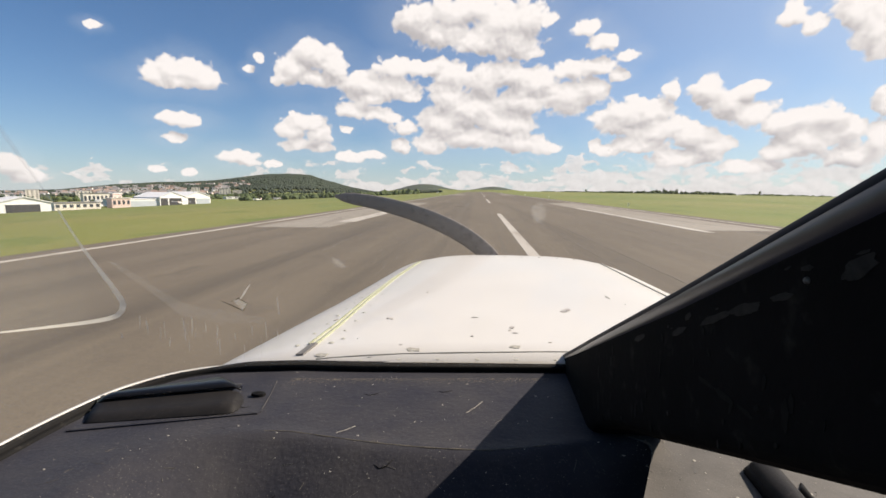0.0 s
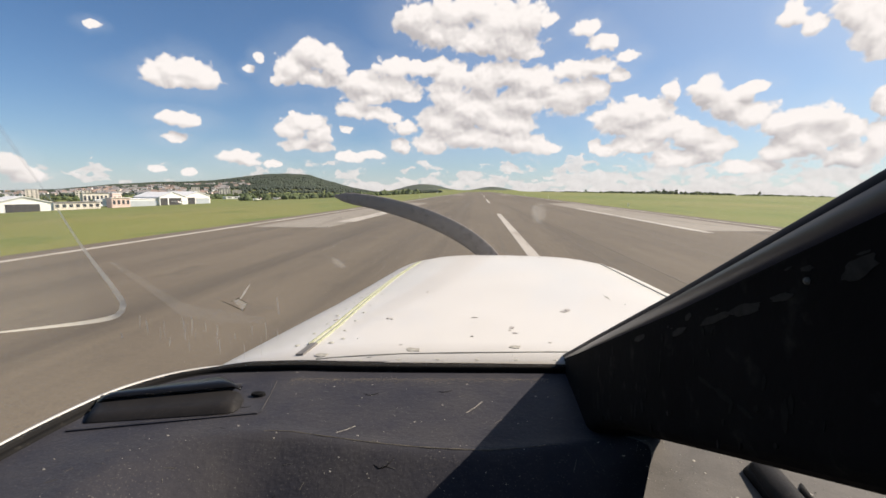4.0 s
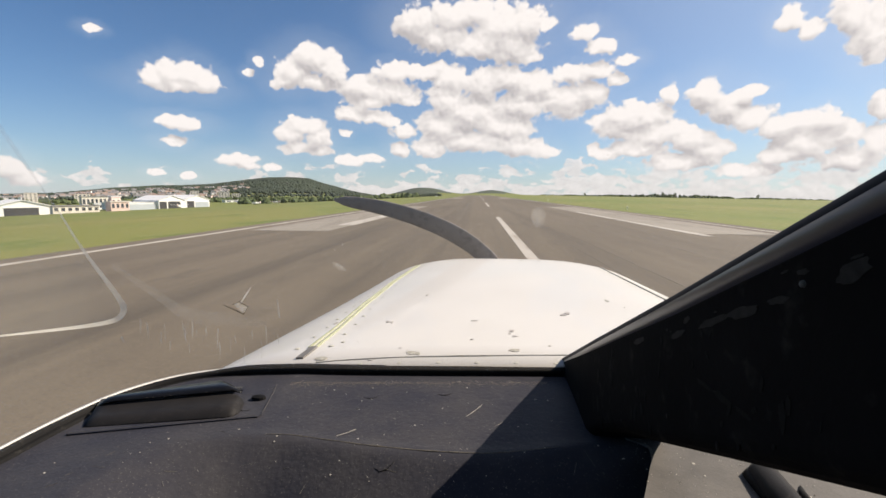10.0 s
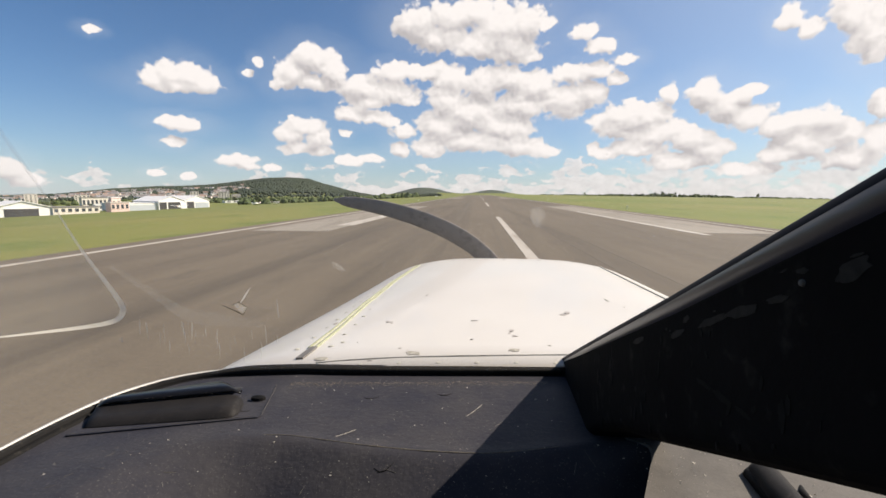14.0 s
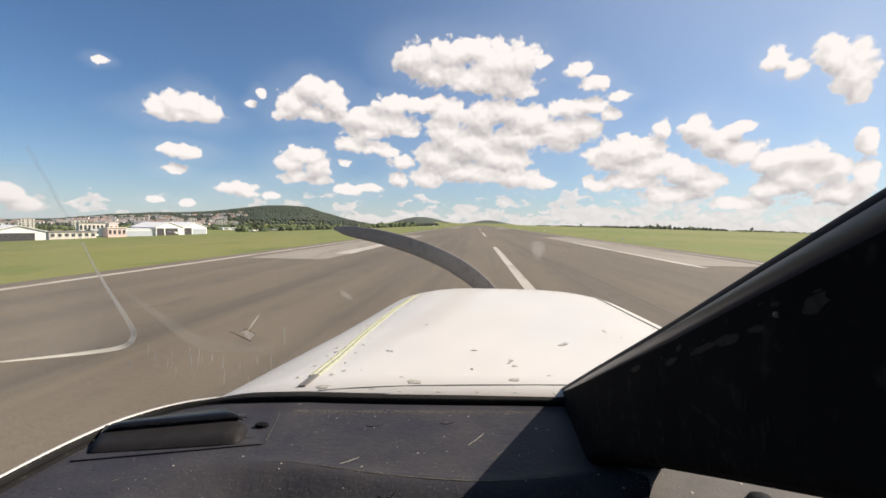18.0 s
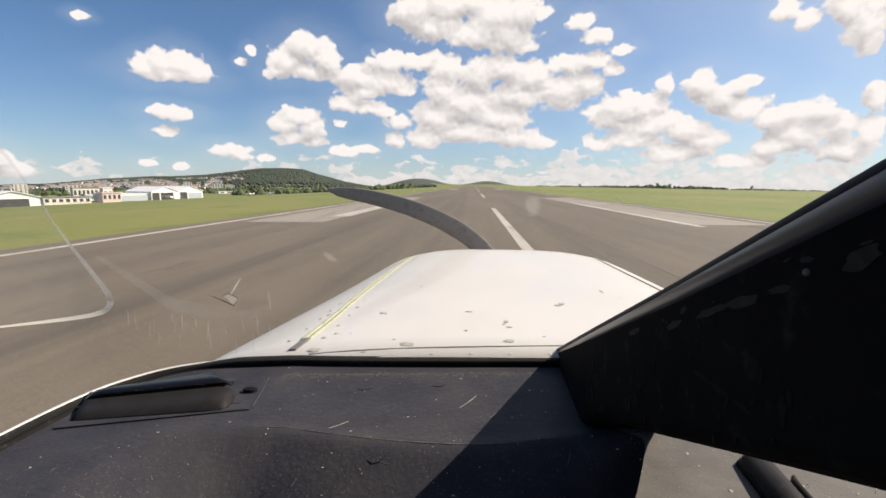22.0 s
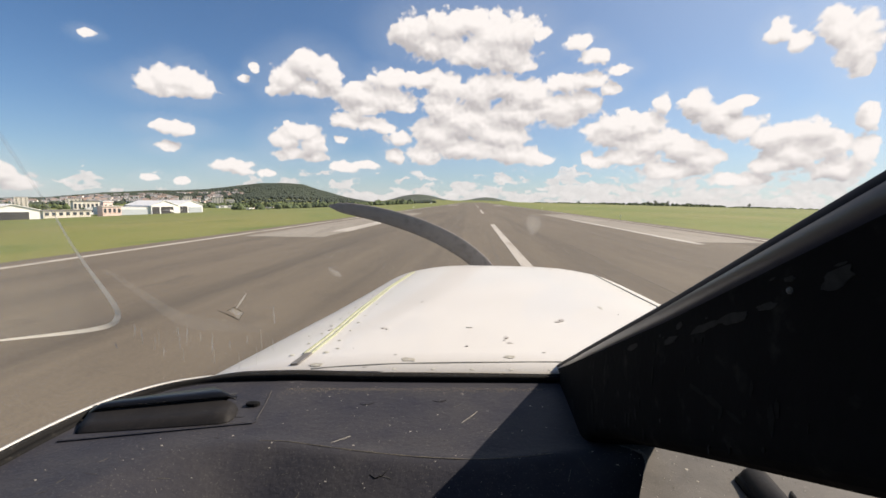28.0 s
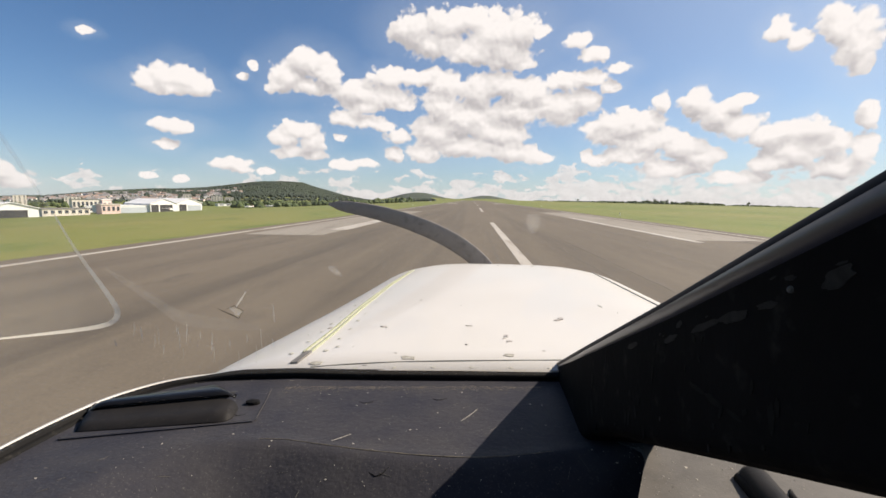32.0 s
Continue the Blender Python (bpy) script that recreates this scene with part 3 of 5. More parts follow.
shared("touchdown_bar", bar, runway, Matrix.Translation((12.0, 43, 0.03)))
for y in (-107, 193):
    for x in (-8.6, 11.2):
        shared("touchdown_bar", bar, runway, Matrix.Translation((x, y, 0.03)))
part("bar_edge", box(-0.22, 0.22, -14, 12, 0, 0.006), RUNWAY_PAINT, runway, "bright remnant of paint along a faded bar", matrix=Matrix.Translation((10.3, 34, 0.036)))
side_bar = part("side_bar", box(-0.5, 0.5, -9, 9, 0, 0.006), RUNWAY_PAINT, runway, matrix=Matrix.Translation((-7.9, 34, 0.036)))
part("patch_seam", box(R0 + 9, RC + 4.5, 50.4, 51.2, 0.03, 0.034), RUBBER_MARK, runway, "dark sealed joint across the asphalt")
rub = random.Random(31)
for k in range(26):
    x, wide, y0 = rub.choice((-2.4, 4.4)) + rub.gauss(0, 1.5), rub.choice((0.12, 0.18, 0.25)), rub.uniform(-220, 120)
    long, drift = rub.uniform(25, 110), rub.uniform(-0.5, 0.5)
    corners = [(x - wide * 0.2, y0), (x + wide * 0.2, y0), (x + drift + wide / 2, y0 + long * 0.5), (x + drift * 1.5 + wide * 0.15, y0 + long), (x + drift * 1.5 - wide * 0.15, y0 + long), (x + drift - wide / 2, y0 + long * 0.5)]
    part("tyre_mark", prism(corners, 0.03, 0.0325 + 0.00008 * k), RUBBER_MARK, runway, "dark streak of tyre rubber")
key = part("threshold_stripe", box(-0.9, 0.9, -15, 15, 0, 0.006), RUNWAY_PAINT, runway, "white threshold stripe", matrix=Matrix.Translation((-12.6, -298, 0.03)))
for k in range(1, 12):
    if k == 6:
        continue
    shared("threshold_stripe", key, runway, Matrix.Translation((-12.6 + 2.37 * k, -298, 0.03)))


def stroke_digit(name, strokes, ox, oy):
    b = bmesh.new()
    for x0, x1, y0, y1 in strokes:
        box(ox + x0, ox + x1, oy + y0, oy + y1, 0.03, 0.036, bm=b)
    part(name, b, RUNWAY_PAINT, runway, "large white painted numeral")


stroke_digit("numeral_zero", ((0, 0.8, 0, 9), (2.2, 3, 0, 9), (0.8, 2.2, 0, 1.1), (0.8, 2.2, 7.9, 9)), -2.3, -262)
stroke_digit("numeral_three", ((2.2, 3, 0, 9), (0, 2.2, 0, 1.1), (0.6, 2.2, 4, 5.0), (0, 2.2, 7.9, 9)), 2.6, -262)

taxiway = tagged(part("taxiway", prism([(R0 - 0.9, -268), (R0 - 0.9, -300), (-120, -268), (-215, -215), (-215, -195), (-110, -240)][::-1], -6.8, 0.0), TAXI_ASPHALT),
                 "dark grey asphalt taxiway leading to the hangars", "taxiway", kind="structure")
bm = taxiway.data
for v in bm.vertices:
    v.co.z = terrain(v.co.x, v.co.y) + (0.06 if v.co.z > -3 else -1.0)

for (x0, y0), (x1, y1) in zip([(-6, -232), (-14, -252), (-30, -266), (-70, -270), (-112, -256)], [(-14, -252), (-30, -266), (-70, -270), (-112, -256), (-200, -208)]):
    d = Vector((x1 - x0, y1 - y0)).normalized() * 0.12
    b = prism([(x0 + d.y, y0 - d.x), (x1 + d.y, y1 - d.x), (x1 - d.y, y1 + d.x), (x0 - d.y, y0 + d.x)], 0, 1)
    for v in b.verts:
        v.co.z = max(terrain(v.co.x, v.co.y) + 0.06, 0.03 if v.co.x > -17 else -99) + (0.008 if v.co.z > 0.5 else -0.05)
    part("taxi_line", b, TAXI_YELLOW, taxiway, "thin yellow taxi line")

# edge markers and lights beside the runway


def edge_light(x, y):
    z = ground_at(x, y)
    root = empty("runway_edge_light", Matrix.Translation((x, y, z)), label="small white runway edge light on a short stem", category="runway light", group="runway edge lights")
    part("stem", tube([(0, 0, -0.05), (0, 0, 0.22)], 0.03), MARKER_WHITE, root)
    part("lamp_cap", tube([(0, 0, 0.22), (0, 0, 0.28), (0, 0, 0.38), (0, 0, 0.41)], [0.05, 0.075, 0.065, 0.02], 10), MARKER_WHITE, root)
    return root


first = edge_light(R0 - 3.2, 54)
for k in range(1, 11):
    copy_thing(first, Matrix.Translation((R0 - 3.2, 54 + 60 * k, 0)))
for k in range(0, 10):
    copy_thing(first, Matrix.Translation((R1 + 3.2, 54 + 60 * k, 0)))


def marker_board(x, y, turn=0):
    root = empty("marker_board", pose(x, y, ground_at(x, y), 0, 0, turn), label="low white marker board standing in the grass", category="marker board", group="grass markers")
    part("board", box(-1.1, 1.1, -0.05, 0.05, 0.25, 0.95, bevel=0.03), MARKER_WHITE, root)
    for sx in (-0.8, 0.8):
        part("leg", box(sx - 0.04, sx + 0.04, -0.04, 0.04, -0.1, 0.25), MARKER_WHITE, root)
    return root


marker_board(-62, 205, 20), marker_board(-84, 300, 10), marker_board(-40, 410, 0), marker_board(-46, -330, 30)

# ---- hangars and buildings ----


def gable_hall(x, y, turn, wide, deep, eave, ridge, label, doors, wall=None, roof=None, annex=0.0):
    """A hall with a gabled front that faces -y of its own frame."""
    wall, roof = wall or WHITE_CLAD, roof or ROOF_WHITE
    root = empty("hangar", pose(x, y, ground_at(x, y) - 0.4, 0, 0, turn), label=label, category="hangar", group="airfield hangars")
    h = wide / 2
    b = bmesh.new()
    prof = [(-h, 0), (h, 0), (h, eave), (0, ridge), (-h, eave)]
    loft([[(px, 0, pz) for px, pz in prof], [(px, deep, pz) for px, pz in prof]], bm=b)
    part("wall", b, wall, root)
    for s in (-1, 1):
        b = bmesh.new()
        p0, p1 = (s * (h + 0.5), eave - 0.15), (0, ridge + 0.1)
        quad = [(p0[0], p0[1]), (p1[0], p1[1]), (p1[0], p1[1] + 0.3), (p0[0], p0[1] + 0.3)]
        loft([[(px, -0.6, pz) for px, pz in quad], [(px, deep + 0.6, pz) for px, pz in quad]], bm=b)
        part("roof", b, roof, root, "pale sheet-metal roof slope")
    for x0, x1, top, dark in doors:
        # an open doorway is a dark slab in place of its shaded interior
        part("opening" if dark else "sliding_door", box(x0, x1, -0.12, 0.1, 0.0, top), DARK_INSIDE if dark else GREY_DOOR, root, "open hangar doorway with its shade painted dark" if dark else "pale grey-blue sliding door")
        part("door_rail", box(x0 - 0.3, x1 + 0.3, -0.25, 0.1, top, top + 0.35), wall, root)
    if annex:
        part("annex", box(-h - annex, -h, 2, deep - 2, 0, eave * 0.8), wall, root, "low lean-to along the side")
        part("annex_roof", box(-h - annex - 0.4, -h, 1.6, deep - 1.6, eave * 0.8, eave * 0.8 + 0.3), roof, root)
        part("annex_door", box(-h - annex + 1, -h - 1.2, 1.85, 2.0, 0, eave * 0.62), GREY_DOOR, root)
    return root


def long_block(x, y, turn, wide, deep, high, label, wall, roof, bays, name="airfield_building"):
    """A low block with a row of windows and a flat roof, facing -y of its own frame."""
    root = empty(name, pose(x, y, ground_at(x, y) - 0.4, 0, 0, turn), label=label, category="building", group="airfield buildings")
    part("wall", box(-wide / 2, wide / 2, 0, deep, 0, high), wall, root)
    part("roof", box(-wide / 2 - 0.5, wide / 2 + 0.5, -0.5, deep + 0.5, high, high + 0.4, bevel=0.06), roof, root)
    step = wide / bays
    for k in range(bays):
        cx = -wide / 2 + step * (k + 0.5)
        win = part("window", box(cx - step * 0.28, cx + step * 0.28, -0.08, 0.06, high * 0.38, high * 0.80), PANE, root)
        part("sill", box(cx - step * 0.40, cx + step * 0.40, -0.22, 0.05, high * 0.33, high * 0.38), wall, win)
    return root


gable_hall(-240, 320, 68, 20.5, 34, 6.6, 10.2, "white hangar with two dark open doorways and a long low annex", ((-9.6, -4.2, 5.8, True), (-3.2, 6.5, 5.8, True)), annex=23)
gable_hall(-232.2, 339.4, 68, 21, 34, 6.6, 10.2, "white gabled hangar with one dark and one grey door", ((-9.0, -3.0, 5.6, True), (-2.0, 9.6, 4.8, False)))
long_block(-238, 237, 60, 22, 12, 4.4, "long low cream airfield building with window bays", CREAM, SLATE, 7)
long_block(-228, 257, 60, 10, 9, 6.2, "pink control building beside the apron", PINK, CREAM, 4)
long_block(-234, 261, 60, 5, 5, 9.4, "small pink control tower with a glazed top", PINK, WHITE_CLAD, 2, "control_tower")
long_block(-290, 317, 62, 20, 9, 5.0, "small white office block beside the hangars", WHITE_CLAD, ROOF_WHITE, 7)
long_block(-330, 352, 55, 26, 10, 10.0, "pale grey slab building behind the hangars", CREAM, SLATE, 9)
long_block(-345, 615, 60, 62, 8, 3.2, "long low white shed beyond the hangars", WHITE_CLAD, ROOF_WHITE, 6)
gable_hall(-246, 138, 70, 30, 30, 6.6, 9.6, "white gabled hangar with a dark doorway", ((-11, 4, 5.6, True), (5, 13, 5.2, False)), annex=12)
long_block(-226, 108, 72, 46, 22, 7.4, "long windowless white storage hall", WHITE_CLAD, ROOF_WHITE, 3)
gable_hall(-232, 40, 74, 30, 34, 7.0, 11.0, "pale arched-front hangar with closed doors", ((-10, 10, 6.0, False),))
gable_hall(-228, -20, 76, 34, 26, 5.6, 8.6, "white hangar with a row of dark bays", ((-15, -9, 4.6, True), (-7, -1, 4.6, True), (1, 7, 4.6, True), (9, 15, 4.6, True)))


def parked_plane(x, y, turn, label):
    """A small high-wing aircraft on the apron."""
    root = empty("parked_aircraft", pose(x, y, ground_at(x, y), 0, 0, turn), label=label, category="aircraft", group="parked light aircraft")
    body = [(0, 3.0, 1.25, 0.15), (0, 2.7, 1.25, 0.42), (0, 1.6, 1.3, 0.5), (0, 0.9, 1.45, 0.66), (0, -0.6, 1.5, 0.66), (0, -2.4, 1.45, 0.36), (0, -4.4, 1.5, 0.12)]
    part("fuselage", loft([[(r * math.cos(t), yy, zz + r * math.sin(t)) for t in np.linspace(0, 2 * math.pi, 12, endpoint=False)] for _, yy, zz, r in body]), WHITE_CLAD, root, smooth=True)
    part("wing", box(-5.4, 5.4, -0.1, 1.4, 2.12, 2.27, bevel=0.05), WHITE_CLAD, root)
    part("tailplane", box(-1.7, 1.7, -4.5, -3.7, 1.5, 1.58, bevel=0.02), WHITE_CLAD, root)
    part("fin", prism([(-0.04, -4.5), (0.04, -4.5), (0.04, -3.6), (-0.04, -3.6)], 1.5, 2.8), PINK, root, "reddish fin")
    part("cabin_window", box(-0.67, 0.67, -0.1, 1.05, 1.62, 2.02, bevel=0.05), PANE, root)
    for wx, wy in ((-1.1, 0.2), (1.1, 0.2), (0, 2.2)):
        part("wheel", tube([(wx - 0.07, wy, 0.22), (wx + 0.07, wy, 0.22)], 0.22, 12), RUBBER, root)
        part("leg", tube([(wx, wy, 0.22), (wx * 0.4, wy, 1.1)], 0.04, 6), WHITE_CLAD, root)
    return root


parked_plane(-196, 268, 20, "white high-wing light aircraft parked on the grass")
parked_plane(-188, 350, 140, "white high-wing light aircraft parked near the hangar")
parked_plane(-182, 374, 75, "white high-wing light aircraft parked beside the hangar")
gable_hall(-212, 184, 62, 19, 24, 4.8, 7.4, "small white gabled hangar with a dark open doorway", ((-6.5, 5.5, 4.0, True),))


def tower_block(x, y, turn, wide, deep, floors, label):
    """A slab of flats: each window a part."""
    root = empty("apartment_block", pose(x, y, ground_at(x, y) - 1.5, 0, 0, turn), label=label, category="apartment block", group="apartment blocks")
    high = floors * 2.9 + 1.5
    part("wall", box(-wide / 2, wide / 2, 0, deep, 0, high), CREAM, root)
    part("roof", box(-wide / 2 + 0.6, wide / 2 - 0.6, 0.6, deep - 0.6, high, high + 0.9), SLATE, root)
    cols = max(3, int(wide / 4.5))
    first_pane = None
    for fl in range(floors):
        for c in range(cols):
            m = Matrix.Translation((-wide / 2 + wide * (c + 0.5) / cols, -0.05, 2.8 + fl * 2.9))
            if first_pane is None:
                first_pane = part("window", box(-1.1, 1.1, -0.04, 0.12, -0.75, 0.75), PANE, root, matrix=m)
            else:
                shared("window", first_pane, root, m)
    return root


for az, r, wide, floors in ((-34.6, 1000, 15, 7), (-31.6, 1060, 22, 6), (-30.3, 1090, 18, 5), (-44.6, 900, 20, 5), (-48.4, 960, 16, 6), (-52.5, 930, 22, 6), (-37.6, 1080, 24, 4)):
    a = radians(az)
    tower_block(r * math.sin(a), r * math.cos(a), -az, wide, 12, floors, "cream high-rise apartment block below the wooded ridge")

# ---- town on the slope ----


def house(kind):
    wall = (CREAM, WHITE_CLAD, PINK, WHITE_CLAD)[kind]
    roof = (TILE, TILE, SLATE, SLATE)[kind]
    wide, deep, eave, ridge = ((11, 8, 5.2, 8.0), (13, 9, 5.8, 9.2), (10, 9, 6.0, 8.8), (16, 9, 6.2, 9.0))[kind]
    root = empty("house", label=("cream house with a red tiled roof", "white house with a red tiled roof", "pinkish house with a grey roof", "long white house with a grey roof")[kind] + " on the wooded slope",
                 category="house", group="houses on the slope")
    h = deep / 2
    prof = [(-h, -2), (h, -2), (h, eave), (0, ridge), (-h, eave)]
    part("wall", loft([[(-wide / 2, p, q) for p, q in prof], [(wide / 2, p, q) for p, q in prof]]), wall, root)
    for s in (-1, 1):
        quad = [(s * (h + 0.6), eave - 0.3), (0, ridge + 0.05), (0, ridge + 0.4), (s * (h + 0.6), eave + 0.05)]
        part("roof", loft([[(-wide / 2 - 0.5, p, q) for p, q in quad], [(wide / 2 + 0.5, p, q) for p, q in quad]]), roof, root)
    for cx in (-wide * 0.28, wide * 0.28):
        part("window", box(cx - 0.8, cx + 0.8, -h - 0.05, -h + 0.1, 1.2, 2.8), PANE, root)
    return root


random.seed(7)
models = [house(k) for k in range(4)]
spots = []
while len(spots) < 260:
    az = random.uniform(-56, -29) if len(spots) % 4 else random.uniform(-66, -30)
    r = random.uniform(1350, 1930)
    t = (az + 46) / 20
    if random.random() > bell(az, -39, 9) + 0.35 or noise.noise((az * 0.22, r * 0.004, 3)) < -0.15:
        continue
    spots.append((az, r))
for i, (az, r) in enumerate(spots):
    a = radians(az)
    x, y = r * math.sin(a), r * math.cos(a)
    m = pose(x, y, ground_at(x, y) + 0.8, 0, 0, -az + random.uniform(-35, 35))
    if i < 4:
        models[i].matrix_basis = m
    else:
        copy_thing(models[random.choice((0, 1, 1, 2, 3, 3))], m)

# ---- woods, trees and bushes ----


def clump(bm, cx, cy, cz, size, tall, rng, faces=6):
    """One far tree crown: an uneven, pointed lump."""
    rows = []
    for lv, (zz, rr) in enumerate(((-0.1, 0.7), (0.35, 1.0), (0.75, 0.72))):
        ring = []
        for k in range(faces):
            t = 2 * math.pi * (k + 0.5 * (lv % 2)) / faces
            q = size * rr * rng.uniform(0.75, 1.2)
            ring.append(bm.verts.new((cx + q * math.cos(t), cy + q * math.sin(t), cz + tall * (zz + rng.uniform(-0.08, 0.08)))))
        rows.append(ring)
    top = bm.verts.new((cx, cy, cz + tall * rng.uniform(0.95, 1.1)))
    for r0, r1 in zip(rows, rows[1:]):
        for k in range(faces):
            j = (k + 1) % faces
            bm.faces.new((r0[k], r0[j], r1[j], r1[k]))
    for k in range(faces):
        bm.faces.new((rows[-1][k], rows[-1][(k + 1) % faces], top))


rng = random.Random(11)
bm = bmesh.new()
count = 0
while count < 20000:
    az = rng.uniform(-75, -5)
    r = rng.uniform(1300, 2900) ** 1.0
    a = radians(az)
    x, y = r * math.sin(a), r * math.cos(a)
    z = ground_at(x, y)
    if z < 4 and rng.random() < 0.8:
        continue
    if -56 < az < -30 and r < 1900 and rng.random() < 0.1:
        continue
    clump(bm, x, y, z, rng.uniform(3.6, 6.5), rng.uniform(5, 9), rng, 5)
    count += 1
tagged(part("hill_woods", bm, WOODS, smooth=True), "dense dark green woodland covering the hills", "woodland", kind="stuff")

bm = bmesh.new()
for k in range(900):
    az = rng.choice((rng.uniform(-34, -8), rng.uniform(-70, -8)))
    r = rng.uniform(560, 1150) if az > -30 else rng.uniform(720, 1150)
    x, y = r * math.sin(radians(az)), r * math.cos(radians(az))
    clump(bm, x, y, ground_at(x, y) - 1, rng.uniform(2.5, 6), rng.uniform(3, 9), rng, 6)
tagged(part("valley_hedges", bm, FOLIAGE), "scattered dark green hedges and copses in the valley", "hedges", kind="stuff")

bm = bmesh.new()
for k in range(1300):
    az = rng.uniform(8, 44)
    x = rng.uniform(270, 345)
    y = x / math.tan(radians(az))
    if noise.noise((az * 0.35, 2, 5)) < -0.20 and rng.random() < 0.75:
        continue
    clump(bm, x, y, ground_at(x, y) - 1.0, rng.uniform(1.5, 4.0), rng.uniform(2.0, 4.6) * (0.7 + 0.7 * bell(az, 24, 6)) * min(1.6, math.hypot(x, y) / 700), rng, 6)
tagged(part("far_tree_line", bm, FOLIAGE), "low dark green tree line along the far edge", "tree line", kind="stuff")


def tree(x, y, tall, seed, label="broad green tree standing at the edge of the field"):
    q = random.Random(seed)
    root = empty("tree", Matrix.Translation((x, y, ground_at(x, y))), label=label, category="tree", group="trees at the field's edge")
    b = tube([(0, 0, -0.4), (0.1, 0, tall * 0.25), (0, 0.15, tall * 0.5), (0.1, 0.1, tall * 0.8)], [tall * 0.035, tall * 0.026, tall * 0.017, tall * 0.006], 7)
    for k in range(5):
        t = k * 1.26 + q.random()
        z = tall * (0.3 + 0.08 * k)
        tube([(0, 0, z), (math.cos(t) * tall * 0.13, math.sin(t) * tall * 0.13, z + tall * 0.09), (math.cos(t) * tall * 0.24, math.sin(t) * tall * 0.24, z + tall * 0.15)], [tall * 0.012, tall * 0.008, tall * 0.003], 5, bm=b)
    part("trunk", b, BARK, root)
    b = bmesh.new()
    for k in range(420):
        t, u = q.uniform(0, 6.283), q.uniform(-1, 1)
        s = (q.random() ** 0.4) * tall * 0.30 * (1 + 0.25 * math.sin(3 * t + seed))
        c = math.sqrt(1 - u * u)
        p = Vector((s * c * math.cos(t), s * c * math.sin(t), tall * 0.62 + s * u * 1.15))
        nrm = Vector((q.gauss(0, 1), q.gauss(0, 1), q.gauss(0, 1))).normalized()
        u1 = nrm.orthogonal().normalized() * tall * q.uniform(0.025, 0.05)
        u2 = nrm.cross(u1)
        b.faces.new([b.verts.new(p + o) for o in (u1, u2 * 0.8, -u1, -u2 * 0.8)])
    part("crown", b, FOLIAGE, root)
    return root


for k, (az, r, tall) in enumerate(((21.5, 640, 6), (22.6, 650, 5), (23.6, 655, 7), (20.0, 690, 4), (17.5, 700, 4), (31.5, 600, 6), (-28.0, 610, 12), (-26.5, 640, 9), (-23.0, 680, 8), (-30.5, 700, 10), (22.3, 680, 8), (13.5, 760, 6))):
    tree(r * math.sin(radians(az)), r * math.cos(radians(az)), tall, 40 + k)
for k in range(16):
    az, r = -54 + 1.25 * k + 0.5 * math.sin(k * 5.1), 430 + 60 * math.sin(k * 2.3) + (60 if k > 11 else 0)
    tree(r * math.sin(radians(az)), r * math.cos(radians(az)), 5.5 + 2.5 * math.sin(k * 1.9) ** 2, 200 + k, "dark green tree behind the airfield buildings")
for k, (x, y, tall) in enumerate(((-34, -392, 3.0), (-40, -388, 2.4), (-44, -395, 2.6))):
    tree(x, y, tall, 80 + k, "low dark green bush beside the field fence")
fence = empty("field_fence", Matrix.Translation((-26, -386, 0)), label="low weathered wooden rail fence in the grass", category="fence")
for k in range(6):
    part("post", box(k * 1.6 - 0.06, k * 1.6 + 0.06, -0.06, 0.06, -0.2, 1.1), POST_WOOD, fence)
for z in (0.5, 0.95):
    part("rail", box(-0.2, 8.2, 0.06, 0.11, z - 0.05, z + 0.05), POST_WOOD, fence)

# ---- the aircraft ----
# Its own frame: origin at the camera's mount, y along the nose, z up.
yaw_a, dip = radians(2.41), radians(-1.94)
ya = Vector((math.sin(yaw_a) * math.cos(dip), math.cos(yaw_a) * math.cos(dip), math.sin(dip)))
xa = ya.cross(Vector((0, 0, 1))).normalized()
za = xa.cross(ya)
AF = Matrix(((xa.x, ya.x, za.x, EYE.x), (xa.y, ya.y, za.y, EYE.y), (xa.z, ya.z, za.z, EYE.z), (0, 0, 0, 1)))
AF = LEAN @ AF
aircraft = empty("light_aircraft", label="white single-engined light aircraft standing on the asphalt runway", category="aircraft")


def fitted(name, bm, mat, parent=None, label="", smooth=False):
    """A part given in the aircraft's frame."""
    return part(name, bm, mat, parent or aircraft, label, smooth, AF)


def under(name, bm, mat, parent, label="", smooth=False):
    """A piece of a fitted part, in the same frame."""
    ob = part(name, bm, mat, parent, label, smooth)
    return ob


MIDX = 0.085
NOSE_X = 0.063


def cowl_section(y):
    """Half width, top height and side drop of the nose at a station."""
    k = smoothstep(1.95, 2.34, y)
    half = 0.636 + 0.03 * (1 - smoothstep(0.5, 1.4, y)) - 0.2 * k * k
    top = -0.2115 + 0.001 * (y - 0.6) / 1.6 - 0.085 * smoothstep(2.05, 2.36, y) ** 2
    return half, top


def cowl_ring(y, lift=0.0, sides=48):
    half, top = cowl_section(y)
    deep = 0.33
    ring = []
    for k in range(sides):
        t = 2 * math.pi * k / sides
        c, s = math.cos(t), math.sin(t)
        ex = 2 / 3.4
        ring.append((NOSE_X + (half + lift) * math.copysign(abs(c) ** ex, c), y, top - deep + (deep + lift) * math.copysign(abs(s) ** ex, s)))
    return ring


def cowl_top(x, y):
    half, top = cowl_section(y)
    u = min(0.999, abs((x - NOSE_X) / half))
    return top - 0.33 + 0.33 * (1 - u ** 3.4) ** (1 / 3.4)


stations = [0.605, 0.7, 0.9, 1.2, 1.5, 1.8, 1.95, 2.05, 2.13, 2.2, 2.26, 2.31, 2.34]
